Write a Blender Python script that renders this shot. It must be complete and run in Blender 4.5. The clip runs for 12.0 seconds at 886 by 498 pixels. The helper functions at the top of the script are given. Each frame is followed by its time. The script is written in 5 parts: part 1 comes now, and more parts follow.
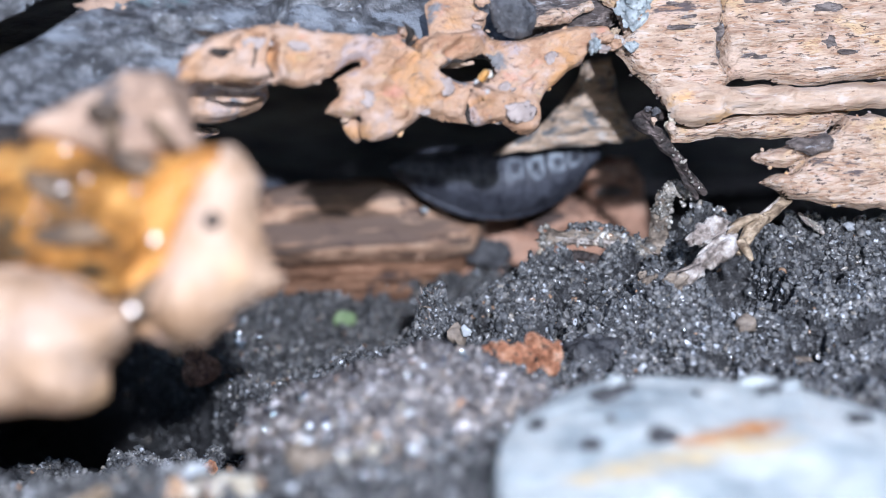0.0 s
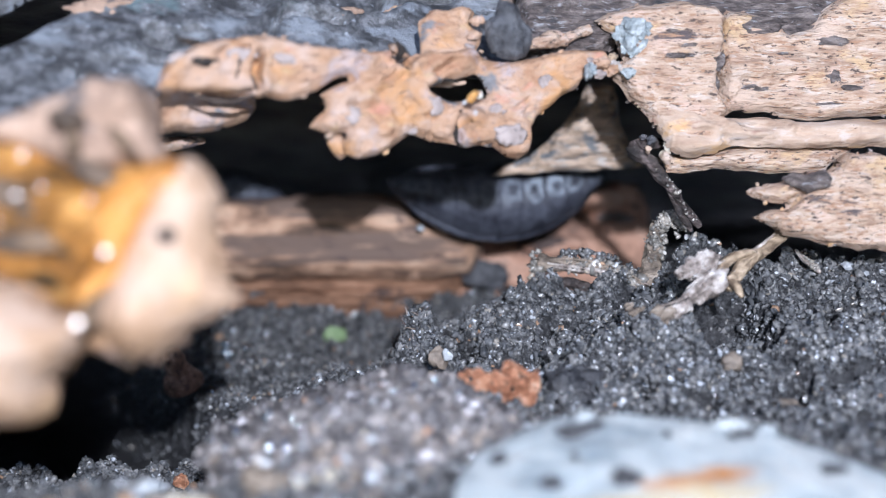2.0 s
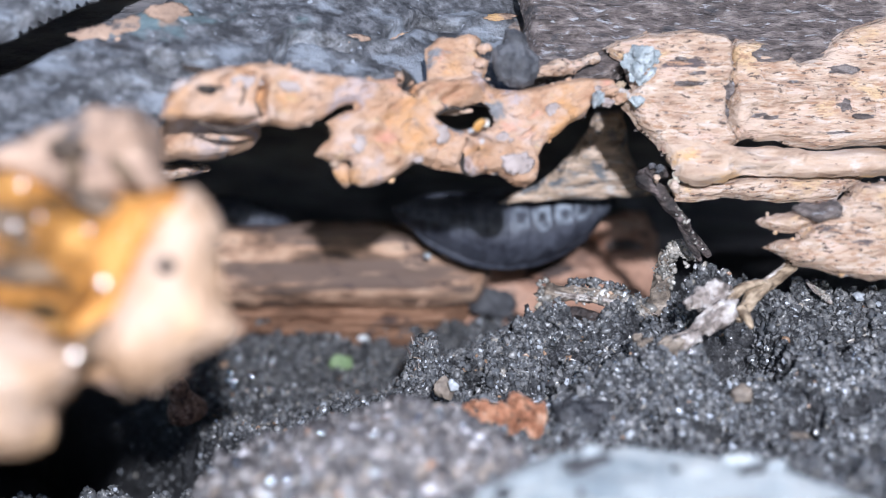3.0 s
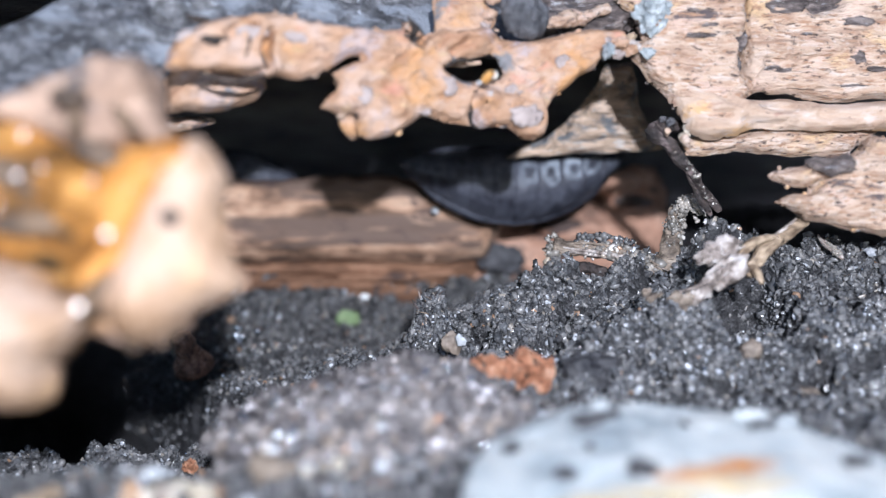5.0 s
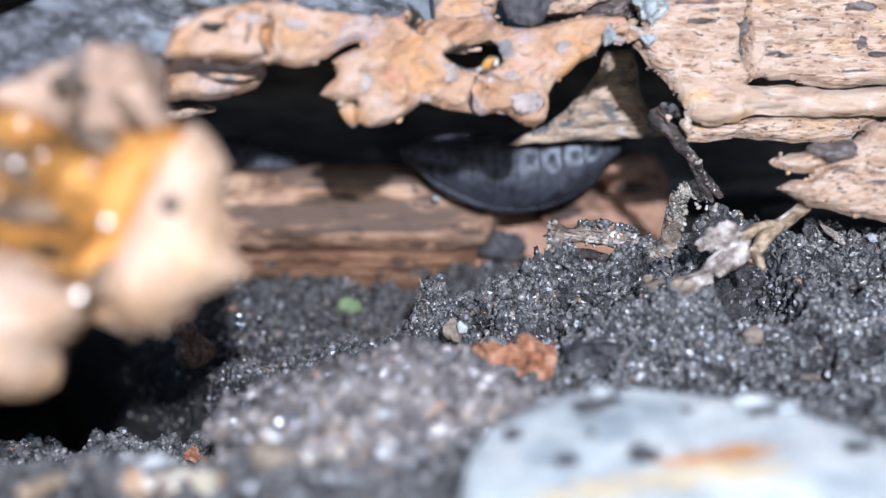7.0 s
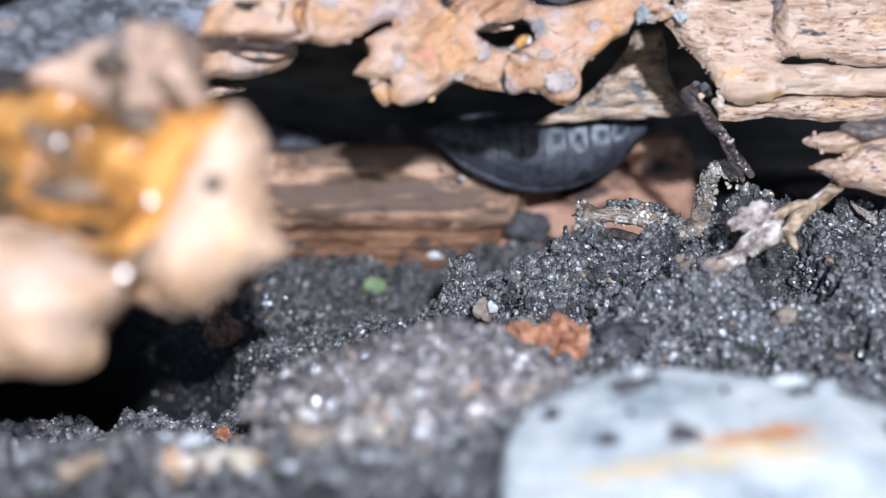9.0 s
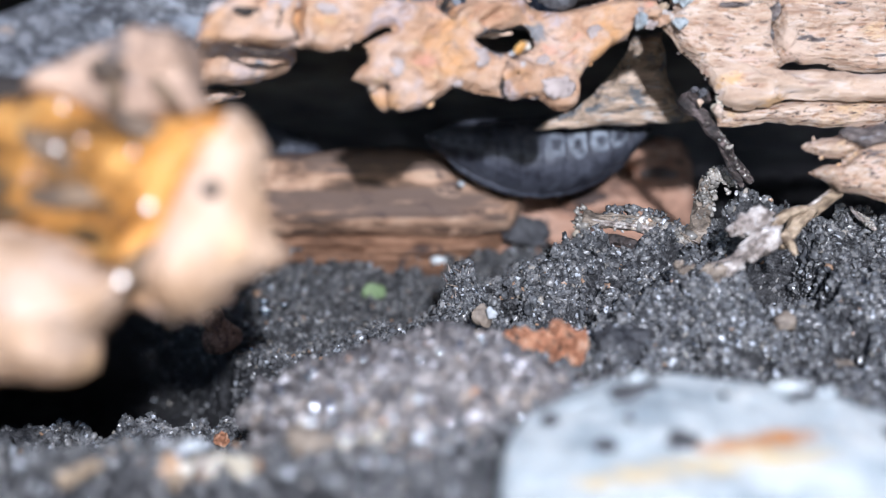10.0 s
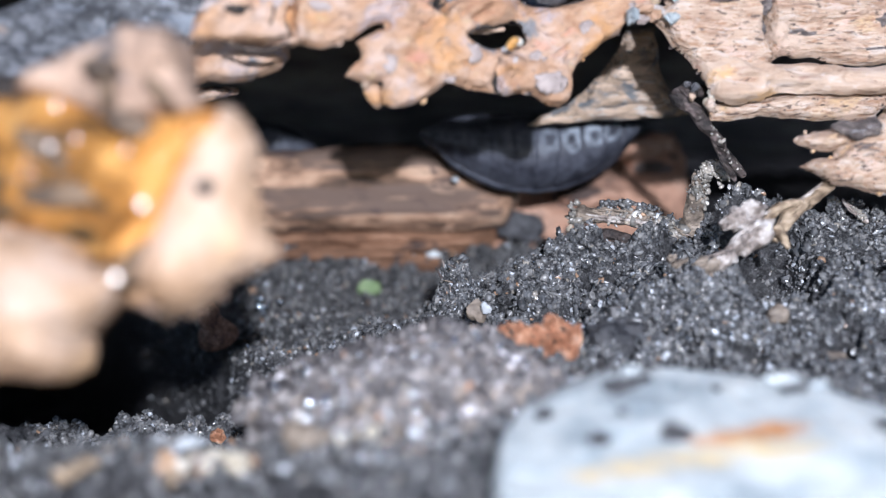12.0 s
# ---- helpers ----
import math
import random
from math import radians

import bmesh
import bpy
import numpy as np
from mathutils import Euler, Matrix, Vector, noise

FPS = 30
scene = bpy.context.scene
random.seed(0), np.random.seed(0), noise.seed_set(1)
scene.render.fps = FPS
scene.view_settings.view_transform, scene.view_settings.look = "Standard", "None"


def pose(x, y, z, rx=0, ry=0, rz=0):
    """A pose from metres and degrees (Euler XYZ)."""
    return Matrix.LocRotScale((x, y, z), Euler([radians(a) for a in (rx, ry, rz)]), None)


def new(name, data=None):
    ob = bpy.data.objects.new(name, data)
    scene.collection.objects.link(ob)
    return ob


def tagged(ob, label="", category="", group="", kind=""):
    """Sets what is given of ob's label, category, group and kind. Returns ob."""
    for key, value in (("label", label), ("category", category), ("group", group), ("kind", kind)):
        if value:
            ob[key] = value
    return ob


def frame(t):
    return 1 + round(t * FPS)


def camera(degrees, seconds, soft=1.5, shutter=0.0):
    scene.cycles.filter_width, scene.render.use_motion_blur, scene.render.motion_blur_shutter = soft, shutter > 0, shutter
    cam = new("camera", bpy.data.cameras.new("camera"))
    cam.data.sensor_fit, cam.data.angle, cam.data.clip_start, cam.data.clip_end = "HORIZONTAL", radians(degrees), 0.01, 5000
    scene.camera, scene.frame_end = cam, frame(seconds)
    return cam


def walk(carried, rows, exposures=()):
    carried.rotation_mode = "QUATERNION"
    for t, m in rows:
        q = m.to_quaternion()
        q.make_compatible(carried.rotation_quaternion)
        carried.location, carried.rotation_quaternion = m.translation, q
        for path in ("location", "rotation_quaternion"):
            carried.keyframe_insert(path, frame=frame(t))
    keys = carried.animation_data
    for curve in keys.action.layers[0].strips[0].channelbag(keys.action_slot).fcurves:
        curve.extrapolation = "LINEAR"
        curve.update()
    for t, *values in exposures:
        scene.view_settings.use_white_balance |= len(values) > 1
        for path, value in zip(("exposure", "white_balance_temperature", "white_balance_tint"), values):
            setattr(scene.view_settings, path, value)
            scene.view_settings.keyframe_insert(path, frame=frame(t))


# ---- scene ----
# ---------------------------------------------------------------- camera and its path (millimetres, degrees)
cam = camera(40.5, 12.0, soft=1.0)
cam.data.dof.use_dof = True
cam.data.dof.focus_distance = 0.0746
cam.data.dof.aperture_fstop = 25.0
PATH = [
    (0, -2.87, -2.58, 36.24, 72.38, 2.18, -2.95),
    (0.3, -2.59, -2.04, 36.09, 72.58, 1.87, -2.61),
    (0.4, -1.57, -2.00, 36.06, 72.59, 1.88, -2.55),
    (0.5, -0.43, -1.92, 35.96, 72.65, 1.63, -2.46),
    (1, -0.65, -1.75, 36.17, 72.76, 1.01, -1.84),
    (1.5, -0.49, -1.33, 36.39, 72.93, 0.33, -1.25),
    (2, -0.25, -1.21, 36.32, 73.01, 0.05, -0.90),
    (2.5, 0.04, -0.90, 36.30, 73.24, -0.02, -0.69),
    (3, 0.02, -0.45, 36.38, 74.17, -0.00, -0.36),
    (3.2, 0.00, -0.22, 36.27, 73.98, 0.05, -0.25),
    (4.8, -0.03, 0.05, 36.04, 72.26, 0.01, -0.02),
    (5, 0.01, 0.09, 35.97, 72.18, 0.00, 0.01),
    (5.5, 0.00, 0.00, 36.00, 72.00, 0.00, 0.00),
    (6, 0.02, 0.04, 35.97, 71.84, -0.01, 0.01),
    (6.5, 0.02, 0.07, 35.97, 71.66, 0.04, 0.00),
    (7, 0.04, 0.14, 35.90, 71.61, 0.20, 0.02),
    (7.1, -0.01, -0.00, 36.04, 71.58, 0.13, 0.08),
    (7.2, -1.22, -0.05, 35.96, 71.64, 0.29, 0.11),
    (8.8, -1.22, 0.33, 35.78, 70.67, 0.36, 0.45),
    (9, -1.21, 0.26, 35.83, 70.66, 0.31, 0.45),
    (9.5, -1.12, 0.23, 35.84, 70.90, 0.35, 0.47),
    (10, -1.13, 0.31, 35.80, 70.95, 0.33, 0.46),
    (10.5, -1.12, 0.33, 35.77, 70.80, 0.34, 0.46),
    (11, -1.12, 0.33, 35.77, 70.70, 0.34, 0.46),
    (11.5, -1.13, 0.32, 35.79, 70.86, 0.35, 0.44),
    (12, -0.99, 0.08, 35.87, 70.75, 0.67, 0.17),
]
walk(cam, [(t, pose(x / 1000, y / 1000, z / 1000, rx, ry, rz)) for t, x, y, z, rx, ry, rz in PATH], exposures=[(0.0, 0.81, 5440, 10), (1.0, 0.81, 5440, 10), (2.5, 0.83, 5520, 10), (3.0, 0.89, 5570, 10), (12.0, 0.87, 5630, 10)])

# ---------------------------------------------------------------- light
# a small torch held above and behind the lens lights the hollow; its shadows spread away from it
torch = new("torch", bpy.data.lights.new("torch", "POINT"))
torch.data.energy, torch.data.shadow_soft_size, torch.data.color = 0.62, 0.0016, (1.0, 0.96, 0.955)
torch.location = (0.0100, -0.050, 0.0712)
sky_world = bpy.data.worlds.new("sky")
scene.world = sky_world
sky_world.use_nodes = True
sky = sky_world.node_tree.nodes.new("ShaderNodeTexSky")
sky.sky_type, sky.sun_disc = "NISHITA", False
sky.sun_elevation, sky.sun_rotation = radians(30), radians(180)
sky_world.node_tree.links.new(sky.outputs[0], sky_world.node_tree.nodes["Background"].inputs[0])
sky_world.node_tree.nodes["Background"].inputs[1].default_value = 0.065


# ---------------------------------------------------------------- materials
def link(tree, a, b):
    tree.links.new(a, b)


def mat(name, ramp, scale=(1, 1, 1), patches=(), rough=0.8, bump=0.25, fine=6.0, depth=0.25, spec=0.4, local=False, island=0.0, metal=0.0, coat=0.0, mottle=0.0):
    """A surface: a colour ramp over noise (features per millimetre), patches (scale, low, high, colour, seed, rough) laid over it,
    relief at two scales. island: how far each loose piece differs in tone."""
    m = bpy.data.materials.new(name)
    m.use_nodes = True
    t = m.node_tree
    b = t.nodes["Principled BSDF"]
    b.inputs["Specular IOR Level"].default_value, b.inputs["Metallic"].default_value = spec, metal
    b.inputs["Coat Weight"].default_value, b.inputs["Coat Roughness"].default_value = coat, 0.12
    if local:
        src = t.nodes.new("ShaderNodeTexCoord").outputs["Object"]
    else:
        src = t.nodes.new("ShaderNodeNewGeometry").outputs["Position"]
    mm = t.nodes.new("ShaderNodeVectorMath")
    mm.operation = "SCALE"
    mm.inputs["Scale"].default_value = 1000.0
    link(t, src, mm.inputs[0])

    def noisy(s, detail, seed, rough_=0.6, warp=0.0):
        mp = t.nodes.new("ShaderNodeMapping")
        mp.inputs["Scale"].default_value, mp.inputs["Location"].default_value = s, (seed * 7.3, seed * 3.1, seed * 5.7)
        link(t, mm.outputs[0], mp.inputs[0])
        n = t.nodes.new("ShaderNodeTexNoise")
        n.inputs["Scale"].default_value, n.inputs["Detail"].default_value = 1.0, detail
        n.inputs["Roughness"].default_value, n.inputs["Distortion"].default_value = rough_, warp
        link(t, mp.outputs[0], n.inputs["Vector"])
        return n.outputs["Fac"]

    r = t.nodes.new("ShaderNodeValToRGB")
    for n, (at, c) in enumerate(ramp):
        e = r.color_ramp.elements[n] if n < 2 else r.color_ramp.elements.new(at)
        e.position, e.color = 0.5 + (at - 0.5) * 0.66, (*c, 1)
    link(t, noisy(scale, 7, 1.0, 0.65, 0.3), r.inputs[0])
    col = r.outputs[0]
    rgh = None
    for s, lo, hi, c, seed, pr in patches:
        k = t.nodes.new("ShaderNodeMapRange")
        k.interpolation_type = "SMOOTHSTEP"
        k.inputs["From Min"].default_value, k.inputs["From Max"].default_value = lo, hi
        link(t, noisy(s, 5, seed, 0.6, 0.4), k.inputs["Value"])
        mix = t.nodes.new("ShaderNodeMix")
        mix.data_type = "RGBA"
        link(t, k.outputs[0], mix.inputs["Factor"])
        link(t, col, mix.inputs["A"])
        mix.inputs["B"].default_value = (*c, 1)
        col = mix.outputs["Result"]
        if pr is not None:
            f = t.nodes.new("ShaderNodeMix")
            link(t, k.outputs[0], f.inputs["Factor"])
            if rgh is None:
                f.inputs["A"].default_value = rough
            else:
                link(t, rgh, f.inputs["A"])
            f.inputs["B"].default_value = pr
            rgh = f.outputs["Result"]
    if island:
        if island < 0:
            rnd = t.nodes.new("ShaderNodeObjectInfo").outputs["Random"]
        else:
            rnd = t.nodes.new("ShaderNodeNewGeometry").outputs["Random Per Island"]
        tone = t.nodes.new("ShaderNodeValToRGB")
        tone.color_ramp.interpolation = "CONSTANT"
        tones = [(0, (0.6, 0.6, 0.62)), (0.3, (0.82, 0.82, 0.84)), (0.55, (1.1, 1.08, 1.07)), (0.8, (1.45, 1.4, 1.36)), (0.93, (1.9, 1.7, 1.45)), (0.955, (3.2, 3.3, 3.5)), (0.99, (2.2, 1.4, 0.9))]
        for n, (at, c) in enumerate(tones):
            e = tone.color_ramp.elements[n] if n < 2 else tone.color_ramp.elements.new(at)
            e.position, e.color = at, (*c, 1)
        link(t, rnd, tone.inputs[0])
        mul = t.nodes.new("ShaderNodeMix")
        mul.data_type, mul.blend_type = "RGBA", "MULTIPLY"
        mul.inputs["Factor"].default_value = abs(island)
        link(t, col, mul.inputs["A"])
        link(t, tone.outputs[0], mul.inputs["B"])
        col = mul.outputs["Result"]
        wet = t.nodes.new("ShaderNodeMapRange")
        wet.inputs["To Min"].default_value, wet.inputs["To Max"].default_value = rough * 0.45, rough * 2.0
        frac = t.nodes.new("ShaderNodeMath")
        frac.operation = "PINGPONG"
        frac.inputs[1].default_value = 0.13
        link(t, rnd, frac.inputs[0])
        wet.inputs["From Max"].default_value = 0.13
        link(t, frac.outputs[0], wet.inputs["Value"])
        rgh = wet.outputs[0]
    link(t, col, b.inputs["Base Color"])
    if rgh is None:
        b.inputs["Roughness"].default_value = rough
    else:
        link(t, rgh, b.inputs["Roughness"])
    if bump:
        one = t.nodes.new("ShaderNodeBump")
        one.inputs["Strength"].default_value, one.inputs["Distance"].default_value = bump, depth / 1000
        link(t, noisy(tuple(v * fine for v in scale), 6, 3.0, 0.7), one.inputs["Height"])
        two = t.nodes.new("ShaderNodeBump")
        two.inputs["Strength"].default_value, two.inputs["Distance"].default_value = bump, depth / 300
        link(t, noisy(tuple(v * fine * 0.25 for v in scale), 4, 5.0, 0.6), two.inputs["Height"])
        link(t, one.outputs[0], two.inputs["Normal"])
        link(t, two.outputs[0], b.inputs["Normal"])
    return m


GREY = (0.11, 0.115, 0.125)
M_SOIL = mat("soil", [(0.3, (0.02, 0.02, 0.022)), (0.7, (0.085, 0.083, 0.085))], (1.6, 1.6, 1.6), rough=0.35, bump=1.0, fine=4, depth=0.2, spec=0.6)
M_GRAIN = mat("soil_grain", [(0.3, (0.08, 0.082, 0.083)), (0.7, (0.205, 0.205, 0.204))], (1.6, 1.6, 1.6), rough=0.17, bump=0.4, fine=4, depth=0.05, spec=0.8, island=1.0)
M_CRUMB = mat("soil_crumb", [(0.3, (0.05, 0.05, 0.054)), (0.7, (0.13, 0.128, 0.13))], (1.6, 1.6, 1.6), rough=0.3, bump=1.0, fine=5, depth=0.12, spec=0.7, island=-0.55)
# bright metal for the shiny beads and the flakes added as soil glints
M_GLINT = mat("glint_metal", [(0.3, (0.55, 0.57, 0.6)), (0.7, (0.85, 0.88, 0.92))], (2, 2, 2), rough=0.16, bump=0.0, spec=0.9, metal=1.0)
# duller metal for the highlights added on the wet chunk
M_GLINT_DIM = mat("wet_glint_metal", [(0.3, (0.4, 0.35, 0.3)), (0.7, (0.6, 0.55, 0.5))], (2, 2, 2), rough=0.36, bump=0.0, spec=0.9, metal=1.0)
M_DRY = mat("dry_soil", [(0.3, (0.133, 0.122, 0.118)), (0.7, (0.284, 0.26, 0.249))], (1.2, 1.2, 1.2), rough=0.25, bump=0.4, fine=4, depth=0.1, spec=0.6, island=1.0)
M_PALE = mat("pale_wood", [(0.25, (0.33, 0.175, 0.1)), (0.42, (0.44, 0.265, 0.16)), (0.58, (0.49, 0.325, 0.225)), (0.74, (0.52, 0.385, 0.315))], (0.4, 0.6, 0.6), rough=0.7, bump=0.6, fine=5, depth=0.3,
             patches=[((0.3, 0.35, 0.35), 0.55, 0.68, (0.42, 0.34, 0.33), 14, None), ((0.2, 0.3, 0.3), 0.54, 0.66, (0.52, 0.285, 0.13), 9, None), ((0.28, 0.34, 0.34), 0.58, 0.7, (0.54, 0.27, 0.19), 21, None), ((0.9, 1.1, 1.1), 0.6, 0.72, (0.52, 0.355, 0.2), 31, None),
                      ((0.25, 0.4, 0.4), 0.61, 0.68, (0.2, 0.195, 0.2), 2, 0.5), ((2.2, 3.4, 3.4), 0.64, 0.7, (0.16, 0.105, 0.085), 11, None), ((0.4, 2.6, 2.6), 0.62, 0.7, (0.25, 0.145, 0.1), 17, None)])
M_SPOT = mat("grey_film", [(0.3, (0.27, 0.22, 0.2)), (0.7, (0.42, 0.35, 0.32))], (1.2, 1.2, 1.2), rough=0.75, bump=0.5, fine=3, depth=0.08, spec=0.2)
M_RIDGE = mat("smooth_pale_wood", [(0.28, (0.37, 0.25, 0.175)), (0.45, (0.48, 0.345, 0.25)), (0.6, (0.54, 0.41, 0.315)), (0.75, (0.6, 0.495, 0.43))], (0.3, 0.9, 0.9), rough=0.7, bump=0.6, fine=4, depth=0.2,
              patches=[((0.3, 0.5, 0.5), 0.56, 0.68, (0.6, 0.38, 0.2), 5, None), ((0.7, 1.3, 1.3), 0.59, 0.7, (0.58, 0.48, 0.41), 26, None), ((0.3, 0.6, 0.6), 0.62, 0.7, (0.36, 0.22, 0.16), 46, None), ((1.2, 3.0, 3.0), 0.66, 0.71, (0.147, 0.0984, 0.0748), 7, None)])
M_CHIP = mat("cream_chip", [(0.3, (0.38, 0.325, 0.24)), (0.5, (0.56, 0.5, 0.4)), (0.7, (0.68, 0.64, 0.57))], (0.9, 0.9, 0.9), rough=0.6, bump=0.6, fine=4, depth=0.2)
M_BARK = mat("bark_wood", [(0.28, (0.38, 0.245, 0.17)), (0.45, (0.54, 0.38, 0.275)), (0.58, (0.61, 0.455, 0.34)), (0.72, (0.68, 0.57, 0.49))], (0.5, 2.0, 2.0), rough=0.8, bump=0.9, fine=2.5, depth=0.22,
             patches=[((0.45, 0.6, 0.6), 0.54, 0.66, (0.64, 0.46, 0.36), 25, None), ((0.25, 0.4, 0.4), 0.55, 0.68, (0.65, 0.45, 0.26), 18, None), ((0.9, 1.6, 1.6), 0.58, 0.7, (0.64, 0.53, 0.45), 41, None), ((0.2, 0.45, 0.45), 0.62, 0.66, (0.126, 0.0978, 0.0949), 3, 0.6), ((1.5, 4.6, 4.6), 0.57, 0.63, (0.12, 0.085, 0.07), 7, None), ((1.0, 6.0, 6.0), 0.54, 0.62, (0.42, 0.25, 0.155), 44, None), ((0.18, 0.3, 0.3), 0.58, 0.7, (0.64, 0.48, 0.37), 33, None), ((0.3, 0.6, 0.6), 0.64, 0.74, (0.445, 0.26, 0.176), 8, None)])
# the first, pale blue-grey patch puts the wet crust's reflections into its colour
M_CRUST = mat("grey_crust", [(0.28, (0.036, 0.036, 0.0387)), (0.5, (0.09, 0.09, 0.0945)), (0.78, (0.225, 0.225, 0.239))], (1.5, 1.5, 1.5), rough=0.42, bump=0.9, fine=3, depth=0.08, spec=0.5,
              patches=[((0.2, 0.4, 0.4), 0.5, 0.64, (0.23, 0.245, 0.27), 29, 0.35), ((0.3, 0.45, 0.45), 0.55, 0.63, (0.0405, 0.0396, 0.0414), 15, None), ((0.16, 0.2, 0.2), 0.58, 0.68, (0.135, 0.18, 0.189), 19, None), ((0.14, 0.2, 0.2), 0.61, 0.67, (0.252, 0.189, 0.149), 5, 0.7), ((1.6, 2.2, 1.6), 0.64, 0.69, (0.36, 0.378, 0.414), 4, 0.25)])
# near-black brown that stands in for shade in cracks and the pore
M_SHADE = mat("shade_brown", [(0.3, (0.02, 0.017, 0.015)), (0.7, (0.07, 0.052, 0.042))], (0.15, 0.6, 0.6), rough=0.85, bump=0.7, fine=4, depth=0.3)
M_CAVE = mat("hollow_wood", [(0.3, (0.06, 0.06, 0.07)), (0.7, (0.17, 0.16, 0.165))], (0.15, 0.6, 0.6), rough=0.8, bump=0.7, fine=4, depth=0.3)
M_SLATE = mat("slate_grey_crust", [(0.3, (0.05, 0.05, 0.055)), (0.7, (0.15, 0.15, 0.16))], (0.9, 0.9, 0.9), rough=0.5, bump=0.9, fine=3, depth=0.25)
# the silver patch holds pale grain streaks and glints painted as colour
M_BROWN = mat("dark_brown_bark", [(0.3, (0.075, 0.06, 0.055)), (0.5, (0.15, 0.12, 0.11)), (0.7, (0.3, 0.25, 0.225))], (0.9, 2.4, 2.4), rough=0.65, bump=1.0, fine=3, depth=0.2,
              patches=[((0.9, 4.0, 4.0), 0.58, 0.66, (0.42, 0.41, 0.42), 12, 0.35), ((0.3, 0.7, 0.7), 0.58, 0.68, (0.07, 0.066, 0.068), 16, None)])
M_BEAM = mat("weathered_wood", [(0.3, (0.2, 0.16, 0.135)), (0.48, (0.54, 0.4, 0.29)), (0.68, (0.78, 0.6, 0.46))], (0.3, 1.4, 1.4), rough=0.75, bump=0.8, fine=4, depth=0.2,
             patches=[((0.35, 0.9, 0.9), 0.5, 0.6, (0.2, 0.205, 0.215), 3, 0.45), ((0.8, 2.4, 2.4), 0.57, 0.64, (0.66, 0.6, 0.55), 9, 0.4), ((0.5, 1.4, 1.4), 0.62, 0.7, (0.108, 0.0878, 0.081), 5, None)])
M_PLANK = mat("brown_plank", [(0.3, (0.085, 0.054, 0.036)), (0.44, (0.24, 0.142, 0.09)), (0.55, (0.5, 0.305, 0.195)), (0.7, (0.68, 0.46, 0.315))], (0.17, 0.5, 0.5), rough=0.75, bump=0.5, fine=6, depth=0.15,
              patches=[((0.05, 0.4, 0.44), 0.47, 0.58, (0.17, 0.115, 0.088), 6, None), ((0.4, 0.6, 0.6), 0.58, 0.7, (0.113, 0.0769, 0.0662), 9, None), ((0.1, 0.5, 0.5), 0.64, 0.72, (0.562, 0.373, 0.254), 13, None), ((0.3, 1.3, 1.3), 0.64, 0.72, (0.07, 0.05, 0.045), 23, None)])
M_RED = mat("red_brown_wood", [(0.3, (0.25, 0.145, 0.1)), (0.5, (0.51, 0.29, 0.195)), (0.72, (0.64, 0.42, 0.31))], (0.15, 0.35, 0.35), rough=0.8, bump=0.5, fine=5, depth=0.25,
            patches=[((0.2, 0.25, 0.25), 0.58, 0.66, (0.1, 0.07, 0.06), 2, None), ((0.6, 0.9, 0.9), 0.64, 0.72, (0.12, 0.08, 0.06), 5, None)])
M_STRIP = mat("orange_brown_wood", [(0.3, (0.11, 0.055, 0.03)), (0.5, (0.24, 0.125, 0.07)), (0.72, (0.38, 0.215, 0.13))], (0.12, 0.5, 0.5), rough=0.8, bump=0.5, fine=5, depth=0.25,
            patches=[((0.2, 0.25, 0.25), 0.58, 0.66, (0.062, 0.042, 0.0372), 2, None), ((0.6, 0.9, 0.9), 0.64, 0.72, (0.0744, 0.048, 0.0372), 5, None)])
M_AMBER = mat("amber_wood", [(0.3, (0.08, 0.045, 0.016)), (0.42, (0.32, 0.14, 0.025)), (0.55, (0.6, 0.28, 0.06)), (0.72, (0.78, 0.47, 0.17))], (0.26, 0.26, 0.4), rough=0.5, bump=0.9, fine=6, depth=0.4, coat=0.15,
              patches=[((0.22, 0.22, 0.3), 0.57, 0.64, (0.1, 0.065, 0.03), 3, None), ((0.5, 0.5, 0.7), 0.62, 0.7, (0.14, 0.1, 0.075), 12, None)])
M_GOLD = mat("golden_wood", [(0.3, (0.323, 0.126, 0.022)), (0.45, (0.578, 0.259, 0.055)), (0.6, (0.646, 0.35, 0.11)), (0.75, (0.646, 0.42, 0.231))], (0.22, 0.22, 0.3), rough=0.5, bump=0.6, fine=6, depth=0.3, coat=0.1,
             patches=[((0.4, 0.4, 0.4), 0.64, 0.72, (0.187, 0.091, 0.0275), 5, None)])
M_CREAM = mat("cream_wood", [(0.28, (0.32, 0.19, 0.1)), (0.5, (0.46, 0.31, 0.205)), (0.72, (0.53, 0.395, 0.305))], (0.3, 0.3, 0.3), rough=0.55, bump=0.5, fine=6, depth=0.25,
              patches=[((0.16, 0.16, 0.2), 0.54, 0.68, (0.53, 0.34, 0.19), 6, None), ((0.5, 0.5, 0.5), 0.66, 0.74, (0.279, 0.163, 0.0952), 2, None)])
# brown for the chunk's painted hollow shade and a few rotten crumbs
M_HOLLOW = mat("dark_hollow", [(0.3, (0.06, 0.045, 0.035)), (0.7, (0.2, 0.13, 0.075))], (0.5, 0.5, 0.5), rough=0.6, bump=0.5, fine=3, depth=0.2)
M_CAP = mat("pinkish_bark", [(0.3, (0.221, 0.149, 0.108)), (0.5, (0.383, 0.259, 0.184)), (0.72, (0.51, 0.361, 0.267))], (0.3, 0.3, 0.3), rough=0.75, bump=0.5, fine=6, depth=0.3,
            patches=[((0.3, 0.3, 0.45), 0.58, 0.64, (0.128, 0.11, 0.104), 4, None), ((0.25, 0.25, 0.25), 0.6, 0.7, (0.51, 0.314, 0.144), 8, None)])
